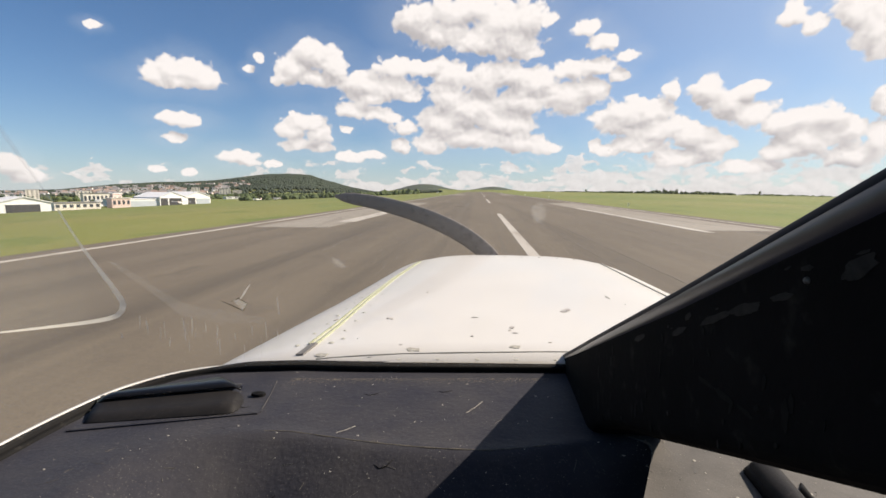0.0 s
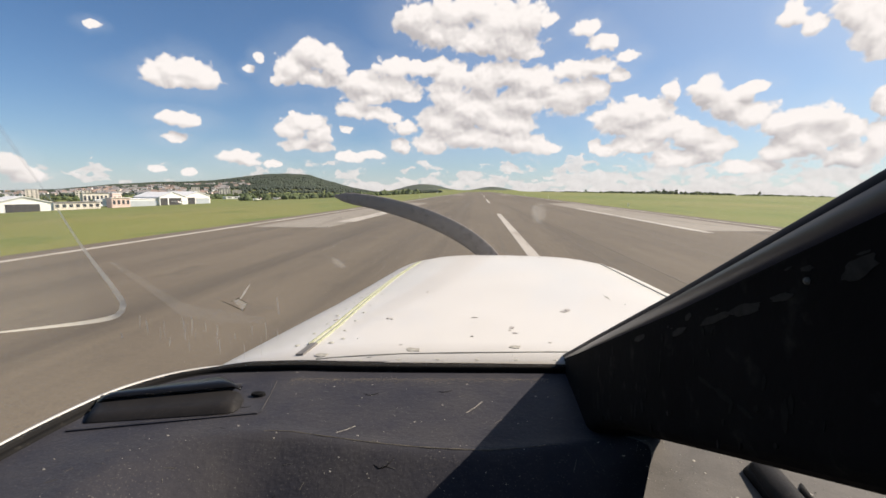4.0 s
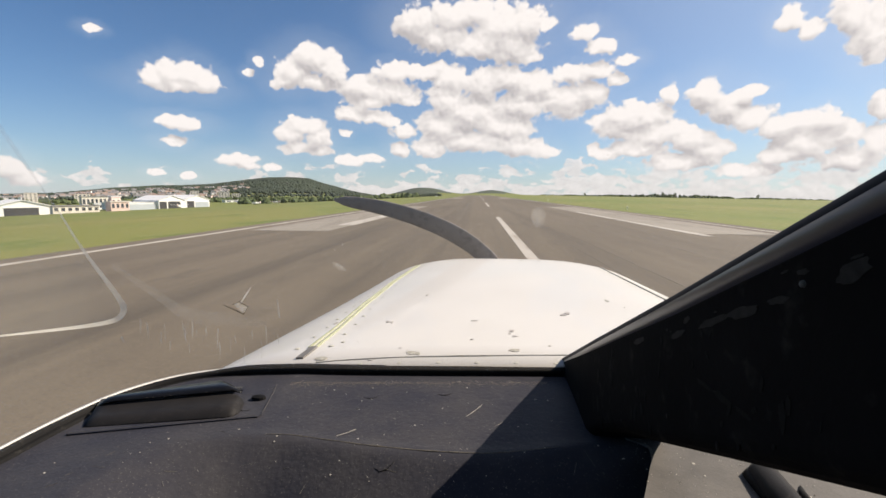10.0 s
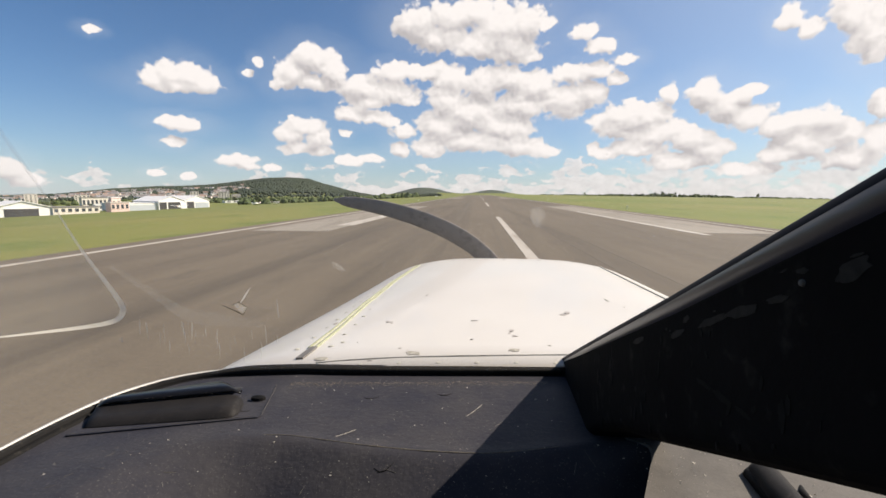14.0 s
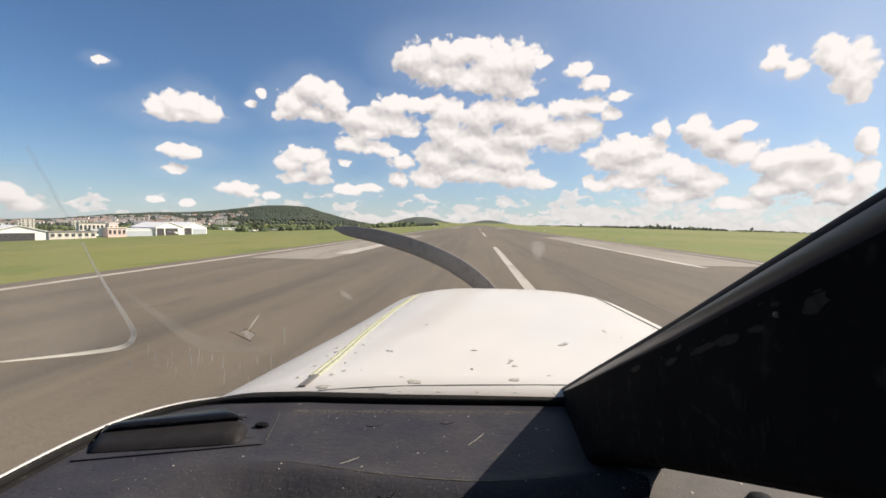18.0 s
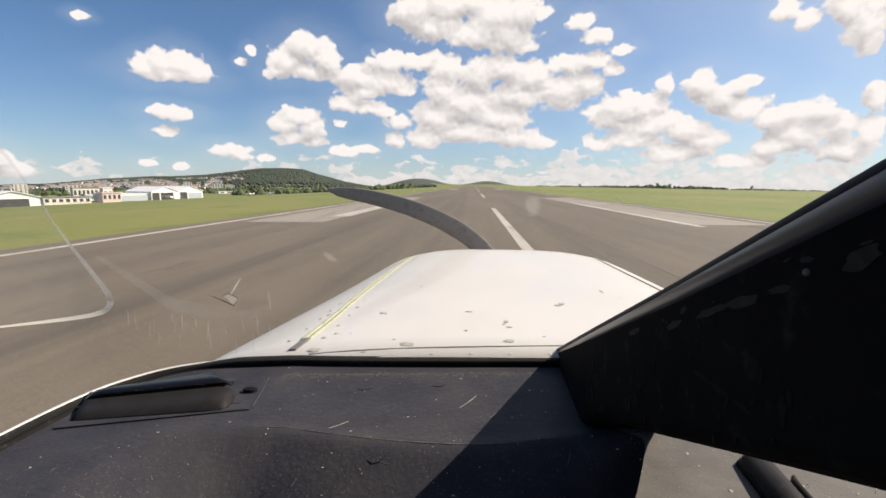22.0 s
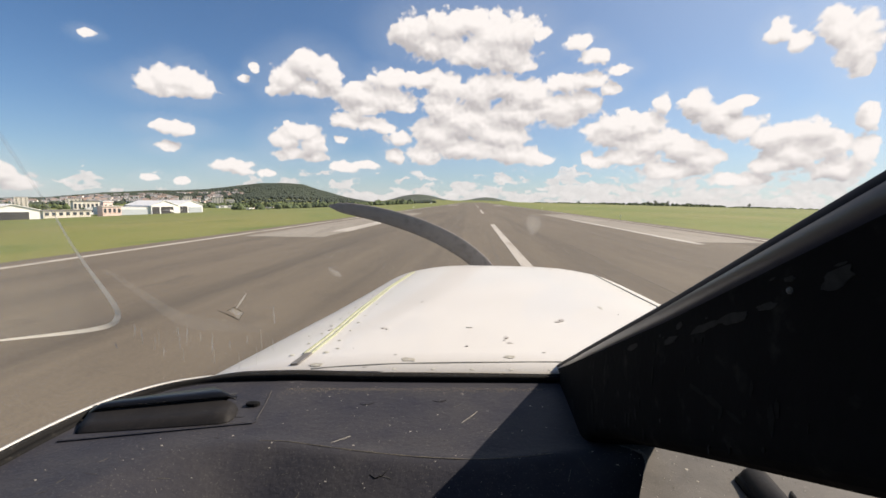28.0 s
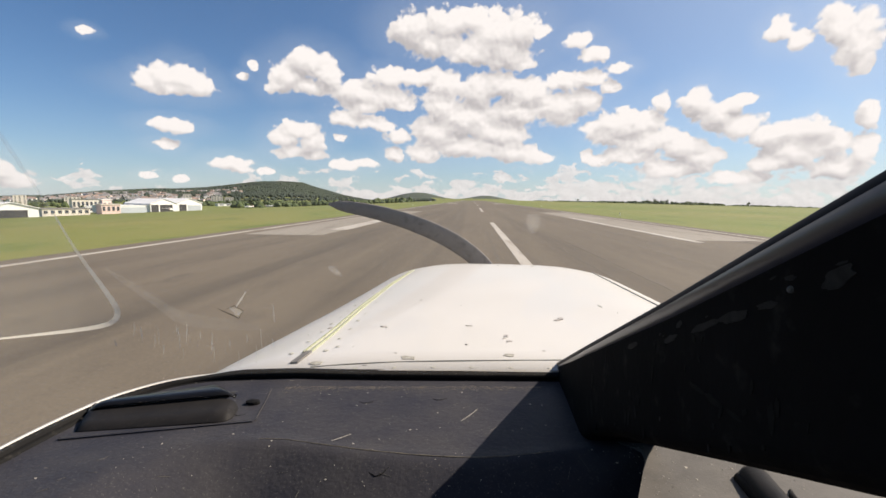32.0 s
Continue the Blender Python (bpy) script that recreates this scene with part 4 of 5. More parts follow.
# the rear rings lean with the windscreen's foot
rings = []
for y in stations:
    lean = 0.12 * (1 - smoothstep(0.6, 1.4, y))
    rings.append([(x, yy + lean * max(-0.27, x - NOSE_X), z) for x, yy, z in cowl_ring(y)])
cowling = fitted("cowling", loft(rings), COWL_PAINT, label="white painted engine cowling with rivets, chips and dirt", smooth=True)


def surface_strip(name, x0, y0, x1, y1, wide, mat, parent, label="", proud=0.003, steps=14, bow=None):
    """A flat strip that follows the top of the nose."""
    rr = []
    for k in range(steps + 1):
        t = k / steps
        x, y = x0 + (x1 - x0) * t, y0 + (y1 - y0) * t
        if bow:
            x = x0 + bow(y)
        row = []
        for o, h in ((-wide / 2, -0.002), (-wide / 2, proud), (wide / 2, proud), (wide / 2, -0.002)):
            row.append((x + o, y, cowl_top(x + o, y) + h))
        rr.append(row)
    return under(name, loft(rr), mat, parent, label)


def hinge_at(y):
    """The hinge bows outwards along the nose."""
    return float(np.interp(y, (0.60, 0.66, 0.80, 1.07, 1.49, 1.99), (-0.297, -0.2985, -0.3046, -0.3285, -0.3533, -0.3556)))


surface_strip("hinge", 0.0, 0.675, 0, 1.98, 0.005, HINGE, cowling, "yellow-green primed piano hinge", steps=30, bow=hinge_at)
surface_strip("hinge", -0.012, 0.675, 0, 1.98, 0.0025, HINGE, cowling, steps=30, bow=hinge_at)
surface_strip("hinge_latch", -0.003, 0.618, 0, 0.677, 0.012, DARK_METAL, cowling, "dark worn hinge end", bow=hinge_at)
surface_strip("side_hinge", 0.485, 0.66, 0.483, 2.05, 0.007, RIVET, cowling, "grey hinge line on the far side")
surface_strip("seam", -0.262, 0.594, 0.46, 0.712, 0.0022, RIVET, cowling, "thin lap seam across the cowling", 0.0015)

dome = bmesh.new()
bmesh.ops.create_uvsphere(dome, u_segments=8, v_segments=5, radius=1.0)
for v in dome.verts:
    v.co.z = max(v.co.z, -0.1)
rivet = under("rivet", dome, RIVET, cowling)


def place_rivet(x, y, r=0.0045, flat=0.25):
    m = Matrix.Translation((x, y, cowl_top(x, y))) @ Matrix.Diagonal((r, r, r * flat, 1))
    return shared("rivet", rivet, cowling, m)


rivet.matrix_basis = Matrix.Translation((-0.26, 0.7, cowl_top(-0.26, 0.7))) @ Matrix.Diagonal((0.004, 0.004, 0.001, 1))
for k in range(18):
    y = 0.68 + 0.075 * k
    for off in (-0.034, 0.026):
        place_rivet(hinge_at(y) + off, y, 0.0036 if k % 3 else 0.005)
for k in range(12):
    place_rivet(-0.36 + 0.056 * k, 0.566 + 0.0062 * k, 0.0036)
for k in range(8):
    place_rivet(-0.2 + 0.08 * k, 2.04, 0.007)
for k in range(9):
    place_rivet(0.464, 0.9 + 0.13 * k, 0.004)
def chip(x, y, wide, long, seed, parent=None, mat=None, height=None):
    """A small ragged patch lying on the nose."""
    q = random.Random(seed)
    b = bmesh.new()
    lo, hi = [], []
    for k in range(9):
        t = 2 * math.pi * k / 9
        s = q.uniform(0.55, 1.1)
        px, py = x + wide * s * math.cos(t), y + long * s * math.sin(t)
        z = (height or cowl_top)(px, py)
        lo.append(b.verts.new((px, py, z - 0.001)))
        hi.append(b.verts.new((px, py, z + 0.0006)))
    b.faces.new(hi)
    for k in range(9):
        b.faces.new((lo[k], lo[(k + 1) % 9], hi[(k + 1) % 9], hi[k]))
    return under("paint_chip", b, mat or DIRT, parent or cowling, "dark chip in the paint")


for k, (x, y, wide, long) in enumerate(((0.158, 0.946, 0.008, 0.012), (0.146, 0.928, 0.009, 0.008), (0.032, 0.783, 0.0065, 0.010), (0.035, 0.747, 0.006, 0.005), (0.027, 0.765, 0.003, 0.006), (-0.041, 0.850, 0.007, 0.003), (-0.213, 0.836, 0.008, 0.006),
                                        (-0.205, 0.828, 0.004, 0.004), (-0.181, 1.125, 0.005, 0.008), (-0.038, 0.719, 0.003, 0.003), (-0.183, 0.600, 0.004, 0.002), (-0.150, 0.66, 0.003, 0.002), (0.09, 0.70, 0.003, 0.002), (-0.335, 0.86, 0.006, 0.006))):
    chip(x, y, wide, long, 100 + k)
# a pale streak of rubbed paint
chip(0.282, 1.12, 0.004, 0.020, 160, mat=RIVET)
for x, y in ((-0.124, 0.636), (0.032, 0.668), (-0.262, 0.612)):
    chip(x, y, 0.013, 0.011, int(900 + 100 * x), mat=STAIN)
    place_rivet(x, y, 0.0042, 0.3)

# windscreen foot: glareshield outline in plan, from one side round to the other
FOOT = [(-0.465, 0.05), (-0.468, 0.22), (-0.471, 0.335), (-0.477, 0.379), (-0.479, 0.430), (-0.476, 0.475), (-0.464, 0.503), (-0.446, 0.529), (-0.423, 0.546), (-0.393, 0.557), (-0.345, 0.563), (-0.27, 0.567), (-0.2, 0.572), (-0.05, 0.590), (0.075, 0.607), (0.2, 0.617),
        (0.36, 0.622), (0.47, 0.615), (0.54, 0.595), (0.585, 0.55), (0.612, 0.47), (0.62, 0.36), (0.622, 0.22), (0.62, 0.05)]
for again in range(2):
    cut = [FOOT[0]]
    for p, q in zip(FOOT, FOOT[1:]):
        cut += [(p[0] * 0.75 + q[0] * 0.25, p[1] * 0.75 + q[1] * 0.25), (p[0] * 0.25 + q[0] * 0.75, p[1] * 0.25 + q[1] * 0.75)]
    FOOT = cut + [FOOT[-1]]
FOOT_Z = -0.222


def sag(x):
    return -0.056 * max(0.0, -0.27 - x)


def crease_y(x):
    """The line along which the glareshield rolls down towards the cabin."""
    return 0.402 - 0.016 * math.sin(math.pi * smoothstep(-0.3, 0.16, x)) + 0.030 * smoothstep(-0.02, 0.16, x) - 0.16 * max(0.0, -0.21 - x)


def shield_z(x, y):
    """Top of the glareshield: level in front, rolled down beyond the crease."""
    z = -0.226 - 0.003 * smoothstep(0.56, 0.44, y)
    over = crease_y(x) - y
    roll = 0.5 * (over + math.sqrt(over * over + 0.00010)) - 0.004
    z -= 0.78 * max(0.0, roll) * smoothstep(-0.36, -0.22, x)
    z += 0.0022 * bell(over, -0.004, 0.010) * smoothstep(-0.30, -0.2, x)
    return z


NX, NY = 380, 70
b = bmesh.new()
grid = []
for j in range(NY + 1):
    t = j / NY
    row = []
    for i in range(NX + 1):
        s = i / NX * (len(FOOT) - 1)
        k = min(int(s), len(FOOT) - 2)
        fx = FOOT[k][0] + (FOOT[k + 1][0] - FOOT[k][0]) * (s - k)
        fy = FOOT[k][1] + (FOOT[k + 1][1] - FOOT[k][1]) * (s - k)
        x, y = MIDX + (fx - MIDX) * (1 - 0.0 * t), fy + (0.02 - fy) * t
        row.append(b.verts.new((x, y, shield_z(x, y) + sag(x))))
    grid.append(row)
for r0, r1 in zip(grid, grid[1:]):
    for i in range(NX):
        b.faces.new((r0[i], r1[i], r1[i + 1], r0[i + 1]))
bmesh.ops.remove_doubles(b, verts=b.verts, dist=1e-5)
bmesh.ops.recalc_face_normals(b, faces=b.faces)
shield_ob = fitted("glareshield", b, SHIELD, label="scuffed matt black glareshield under the windscreen", smooth=True)

crease = []
for k in range(40):
    x = -0.235 + 0.30 * k / 39
    crease.append((x, crease_y(x) + 0.006, shield_z(x, crease_y(x) + 0.006) + 0.0002))
under("pale_crease", tube(crease, [0.00025 + 0.0006 * abs(math.sin(k * 0.9)) * math.sin(math.pi * (k + 1) / 41) for k in range(40)], 5), CREASE_PALE, shield_ob, "pale line along the crease")

# grey top of the panel, laid over the shield beyond the post
edge = [(0.1220, 0.3454), (0.1369, 0.3793), (0.1500, 0.4110), (0.1545, 0.4230), (0.1535, 0.4300), (0.1440, 0.4345), (0.1360, 0.4400), (0.135, 0.4450), (0.60, 0.4450), (0.60, 0.05), (0.02, 0.05), (0.10, 0.30)]
b = bmesh.new()
prism(edge, -0.2330, -0.2262, bm=b)
fitted("panel_top", b, PANEL_TOP, label="dusty grey top of the instrument panel")
# the housing wears the dark pad colour in place of its shade
for x, y, r in ((0.236, 0.386, 0.0125),):
    b = bmesh.new()
    tube([(x, y + 0.016, -0.230), (x, y + 0.010, -0.2265), (x - 0.002, y, -0.2245), (x - 0.010, y - 0.05, -0.2225), (x - 0.03, y - 0.16, -0.222)], [0.003, r * 0.7, r, r, r], 16, bm=b)
    fitted("panel_hump", b, PAD, label="rounded housing on the panel, coloured dark for its shade", smooth=True)
# dark strips put the shade beside the housing into colour
fitted("hump_shade", tube([(0.231, 0.400, -0.2255), (0.2225, 0.388, -0.2245), (0.2205, 0.36, -0.2245), (0.205, 0.25, -0.2245)], [0.002, 0.0045, 0.005, 0.005], 10), RUBBER, label="dark strip for the shade beside the housing", smooth=True)
fitted("hump_shade", tube([(0.258, 0.378, -0.2258), (0.252, 0.366, -0.2250), (0.235, 0.25, -0.2250)], [0.001, 0.003, 0.003], 10), RUBBER, smooth=True)

# rubber seal along the windscreen foot and the white skin outside it
def outwards(k):
    """The way out of the foot's outline at its point k."""
    p0, p1 = FOOT[max(0, k - 1)], FOOT[min(len(FOOT) - 1, k + 1)]
    d = Vector((p1[0] - p0[0], p1[1] - p0[1])).normalized()
    return -d.y, d.x


seal = tube([(x + 0.003 * outwards(k)[0], y + 0.003 * outwards(k)[1], FOOT_Z - 0.0035 + sag(x) + 0.0042 * smoothstep(-0.42, -0.34, x)) for k, (x, y) in enumerate(FOOT)], [0.0060 + 0.0018 * smoothstep(-0.42, -0.34, x) for x, y in FOOT], 8)
seal_ob = fitted("windscreen_seal", seal, RUBBER, label="black rubber windscreen seal", smooth=True)
under("seal_foot", tube([(x - 0.0015 * outwards(k)[0], y - 0.0015 * outwards(k)[1], FOOT_Z - 0.0085 + sag(x)) for k, (x, y) in enumerate(FOOT)], 0.0062, 8), RUBBER, seal_ob, "lower lip of the seal", smooth=True)
b = bmesh.new()
skin = []
for k, (x, y) in enumerate(p for p in FOOT if p[0] < -0.315):
    nx, ny = outwards(k)
    skin.append([(x + nx * 0.0075, y + ny * 0.0075, FOOT_Z + 0.002 + sag(x)), (x + nx * (0.0100 + 0.0025 * smoothstep(0.25, 0.5, y)), y + ny * (0.0100 + 0.0025 * smoothstep(0.25, 0.5, y)), FOOT_Z + 0.002 + sag(x)), (x + nx * 0.0145, y + ny * 0.0145, FOOT_Z - 0.012 + sag(x)), (x + nx * 0.016, y + ny * 0.016, -0.6), (x, y, -0.6)])
loft(skin, bm=b)
fitted("windscreen_collar", b, COWL_PAINT, label="white skin round the windscreen foot", smooth=True)

# defroster vent with a raised hood over its slot
def along(p, q, t):
    return Vector(p) + (Vector(q) - Vector(p)) * t


SH = -0.2275
plate = [(-0.474, 0.4325), (-0.4555, 0.3896), (-0.2633, 0.4364), (-0.2612, 0.4422), (-0.2870, 0.5247), (-0.340, 0.550)]


def sunk(bm):
    """Lets a piece follow the drop of the shield towards its outer edge."""
    for v in bm.verts:
        v.co.z += sag(v.co.x)
    return bm


vent = fitted("defroster_vent", sunk(prism(plate, SH - 0.004, SH + 0.0002)), SHIELD, label="black defroster vent with a raised slotted hood")
near_0, near_1 = Vector((-0.4472, 0.4055, -0.2358)), Vector((-0.2979, 0.4319, -0.2275))
rise_0, rise_1 = Vector((-0.4659, 0.4363, -0.2285)), Vector((-0.3218, 0.4736, -0.2204))
lip_0, lip_1 = Vector((-0.4700, 0.4384, -0.2263)), Vector((-0.3095, 0.4778, -0.2172))
back_0, back_1 = Vector((-0.4735, 0.4490, -0.2226)), Vector((-0.3461, 0.5046, -0.2153))
INTO = Vector((-0.30, 0.954, 0.0))
DOWN = Vector((0, 0, -0.003))
# the sloping face below the slot, folded down at both ends
rr = [[Vector((-0.4513, 0.4054, -0.2361)), Vector((-0.4660, 0.4250, -0.2372)), Vector((-0.4660, 0.4250, -0.2400)), Vector((-0.4513, 0.4054, -0.2390))]]
for k in range(15):
    t = k / 14
    n, r = along(near_0, near_1, t), along(rise_0, rise_1, t)
    rr.append([n, r, r + DOWN, n + DOWN])
for n, r in ((Vector((-0.2924, 0.4361, -0.2272)), Vector((-0.3123, 0.4738, -0.2214))), (Vector((-0.2908, 0.4432, -0.2271)), Vector((-0.3057, 0.4736, -0.2245))), (Vector((-0.2930, 0.4533, -0.2272)), Vector((-0.2996, 0.4685, -0.2276)))):
    rr.append([n, r, r + DOWN, n + DOWN])
under("vent_scoop", loft(rr), PAD, vent, "dusty black sloping face", smooth=True)
# the slot, its shade put into a dark strip, and the hood over it
rr = []
for k in range(9):
    t = k / 8
    r, top = along(rise_0, rise_1, t) + INTO * 0.004, along(lip_0, lip_1, t) + INTO * 0.010
    rr.append([r + Vector((0, 0, -0.004)), top, top + INTO * 0.004, r + INTO * 0.004 + Vector((0, 0, -0.004))])
under("vent_slot", loft(rr), DARK_INSIDE, vent, "slot with its shade put into a dark strip", smooth=False)
rr = []
for k in range(19):
    t = k / 18
    end = min(1.0, 9.0 * t + 0.35) * min(1.0, 7.0 * (1 - t) + 0.62)
    lip, back_at = along(lip_0, lip_1, t), along(back_0, back_1, t)
    fall = Vector((0, 0, -0.010 * (1 - end)))
    foot = back_at + INTO * 0.014
    foot.z = SH + sag(foot.x)
    rr.append([lip + fall, lip + Vector((0, 0, 0.0022)) + INTO * 0.0004 + fall, lip.lerp(back_at, 0.45) + Vector((0, 0, 0.0022)) + fall, back_at + fall, back_at + INTO * 0.006 + Vector((0, 0, -0.004)) + fall, foot, lip + INTO * 0.010 + fall])
under("vent_hood", loft(rr), HOOD, vent, "glossy black hood lip over the slot", smooth=True)
# pale beads put the lip's highlight points into colour
q = random.Random(9)
for k in range(11):
    t = q.uniform(0.03, 0.97)
    p = along(lip_0, lip_1, t) + Vector((0, -0.0004, q.uniform(0.0, 0.002)))
    under("glint_spot", tube([p, p + (lip_1 - lip_0).normalized() * q.uniform(0.001, 0.003)], q.choice((0.00015, 0.0002, 0.0003)), 5), PANEL_TOP, vent, "pale spot painting a highlight on the lip")
b = tube([(-0.2883, 0.4816, SH), (-0.2883, 0.4816, SH + 0.0028), (-0.2883, 0.4816, SH + 0.0040)], [0.0062, 0.0056, 0.001], 12)
for v in b.verts:
    v.co.x = -0.2883 + (v.co.x + 0.2883) * 1.5
under("screw", b, RUBBER, vent, "dark screw head")

# dust, chips and scratches on the shield
q = random.Random(5)
speck_mesh = bmesh.new()
bmesh.ops.create_icosphere(speck_mesh, subdivisions=1, radius=1.0)
for v in speck_mesh.verts:
    v.co *= q.uniform(0.6, 1.2)
first_speck = under("dust_speck", speck_mesh, SPECK, shield_ob, "pale dust speck")
first_speck.matrix_basis = Matrix.Translation((-0.08, 0.42, SH + 0.011)) @ Matrix.Diagonal((0.001, 0.001, 0.0004, 1))
for k in range(150):
    x, y = q.uniform(-0.42, 0.14), q.uniform(0.28, 0.56)
    r = q.choice((0.0003, 0.0004, 0.0005, 0.0009))
    z = shield_z(x, y) + sag(x)
    shared("dust_speck", first_speck, shield_ob, Matrix.Translation((x, y, z + 0.0002)) @ Matrix.Diagonal((r * q.uniform(0.7, 1.8), r, r * 0.5, 1)))
for k in range(26):
    x, y = q.uniform(0.18, 0.34), q.uniform(0.28, 0.46)
    r = q.choice((0.0006, 0.0009, 0.0014))
    shared("dust_speck", first_speck, shield_ob, Matrix.Translation((x, y, -0.2260)) @ Matrix.Diagonal((r, r * 1.3, r * 0.4, 1)))


def dust_sheet(name, count, spot, sizes, mat, parent, label, seed):
    """Loose grains, too many to count, lying on one surface."""
    q = random.Random(seed)
    vs, fs = [], []
    for k in range(count):
        p, r, t = spot(q), q.choice(sizes), q.uniform(0, 6.28)
        n = len(vs)
        for i in range(4):
            s = r * q.uniform(0.5, 1.3)
            vs.append((p[0] + s * math.cos(t + 1.57 * i), p[1] + s * math.sin(t + 1.57 * i), p[2]))
        vs.append((p[0], p[1], p[2] + r * 0.6))
        fs += [(n, n + 1, n + 4), (n + 1, n + 2, n + 4), (n + 2, n + 3, n + 4), (n + 3, n, n + 4)]
    me = bpy.data.meshes.new(name)
    me.from_pydata(vs, [], fs)
    me.materials.append(mat)
    ob = new(name, me)
    ob.parent = parent
    return tagged(ob, label, kind="stuff")


def shield_spot(q):
    x, y = q.uniform(-0.44, 0.14), q.uniform(0.27, 0.575)
    return x, y, shield_z(x, y) + sag(x) + 0.0001


dust_sheet("fine_dust", 2600, shield_spot, (0.00016, 0.00022, 0.00022, 0.0003, 0.00045), PANEL_TOP, shield_ob, "fine grey dust on the shield", 21)


def edge_spot(q):
    x = q.uniform(-0.27, 0.075)
    y = 0.572 + 0.14 * x - abs(q.gauss(0, 0.008))
    return x, y, shield_z(x, y) + 0.0001


DUST_BROWN = material("brown_dust", (0.17, 0.145, 0.105), 0.95, 0, (0.24, 0.21, 0.16), 90.0, 0.5)
dust_sheet("fine_dust", 2200, edge_spot, (0.0002, 0.0003, 0.0004, 0.0006), DUST_BROWN, shield_ob, "brown dust gathered along the windscreen's foot", 23)
dust_sheet("fine_dust", 420, lambda q: (q.uniform(0.13, 0.36), q.uniform(0.30, 0.44), -0.2261), (0.0003, 0.0004, 0.0005, 0.0009), SPECK, shield_ob, "pale grit on the panel", 22)
# the last two lines trace the edges of the vent's plate
for x0, y0, x1, y1 in ((-0.030, 0.470, -0.013, 0.500), (-0.145, 0.425, -0.160, 0.408), (-0.2616, 0.4425, -0.2868, 0.5240), (-0.2640, 0.4366, -0.4550, 0.3898)):
    z0, z1 = shield_z(x0, y0) + 0.0008, shield_z(x1, y1) + 0.0008
    if x0 < -0.2:
        z0, z1 = SH + 0.0016 + sag(x0), SH + 0.0016 + sag(x1)
    under("scratch", tube([(x0, y0, z0), ((x0 + x1) / 2 + 0.001, (y0 + y1) / 2, (z0 + z1) / 2), (x1, y1, z1)], 0.00032, 5), PANEL_TOP if x0 < -0.2 else SPECK, shield_ob, "pale thin line on the shield")

# fine scratches, scuffs and a line of dust along the windscreen's foot
for k in range(46):
    x, y = q.uniform(-0.40, 0.12), q.uniform(0.30, 0.55)
    t, n = q.uniform(-0.9, 1.2), q.uniform(0.003, 0.014)
    x1, y1 = x + n * math.cos(t), y + n * math.sin(t)
    under("scratch", tube([(x, y, shield_z(x, y) + sag(x) + 0.0002), (x1, y1, shield_z(x1, y1) + sag(x1) + 0.0002)], q.choice((0.00012, 0.00018, 0.0003)), 4), PANEL_TOP if k % 3 else DARK_METAL, shield_ob)
for k in range(90):
    x = q.uniform(-0.16, 0.085)
    y = 0.575 + 0.12 * (x - 0.0) - abs(q.gauss(0, 0.010))
    r = q.choice((0.0002, 0.0003, 0.0004))
    shared("dust_speck", first_speck, shield_ob, Matrix.Translation((x, y, shield_z(x, y) + 0.0002)) @ Matrix.Diagonal((r * 1.5, r, r * 0.5, 1)))
for k, (x, y) in enumerate(((-0.205, 0.345), (-0.10, 0.372), (-0.23, 0.335), (-0.285, 0.45), (-0.15, 0.50), (-0.06, 0.52))):
    scuff = [(x + 0.010 * s, y + 0.006 * s * s + 0.004 * s, shield_z(x + 0.010 * s, y + 0.006 * s * s + 0.004 * s) + 0.0003) for s in (-1, -0.4, 0.2, 0.8)]
    under("scuff", tube(scuff, [0.0002, 0.00045, 0.0005, 0.0002], 5), RUBBER, shield_ob, "dark rubbed scuff")

# centre post: a deep black web from the windscreen foot up over the cabin
side = [(0.700, -0.238), (0.45, -0.130), (0.253, -0.0455), (0.159, -0.0035), (0.125, 0.0115), (0.0, 0.066), (-0.25, 0.172), (-0.25, 0.02), (0.0, -0.03), (0.117, -0.0726), (0.198, -0.1083), (0.298, -0.153), (0.36, -0.178), (0.42, -0.21), (0.47, -0.245)]
b = bmesh.new()
post_x = 0.1
loft([[(post_x, y, z) for y, z in side], [(post_x + 0.0715, y, z) for y, z in side]], bm=b)
rim = [ed for ed in b.edges if all(abs(v.co.x - post_x) < 1e-6 for v in ed.verts)]
bmesh.ops.bevel(b, geom=rim, offset=0.010, segments=4, affect="EDGES", profile=0.5)
post = fitted("centre_post", b, POST_PAINT, label="black centre post of the windscreen with flaking paint", smooth=False)


def post_scrape(y, z, long, high, seed, tilt=-0.42, mat=SCRAPE):
    q = random.Random(seed)
    b = bmesh.new()
    lo, hi = [], []
    for k in range(23):
        t = 2 * math.pi * k / 23
        s = q.uniform(0.90, 1.06) * (1 + 0.16 * math.sin(2 * t + seed) + 0.10 * math.sin(5 * t + 2 * seed))
        dy, dz = long * s * math.cos(t), high * s * math.sin(t)
        yy, zz = y + dy, z + dz + tilt * dy
        lo.append(b.verts.new((post_x + 0.001, yy, zz)))
        hi.append(b.verts.new((post_x - 0.00025, yy, zz)))
    b.faces.new(hi)
    for k in range(23):
        b.faces.new((lo[k], lo[(k + 1) % 23], hi[(k + 1) % 23], hi[k]))
    bmesh.ops.recalc_face_normals(b, faces=b.faces)
    under("flaked_patch", b, mat, post, "bare grey patch where paint has flaked")


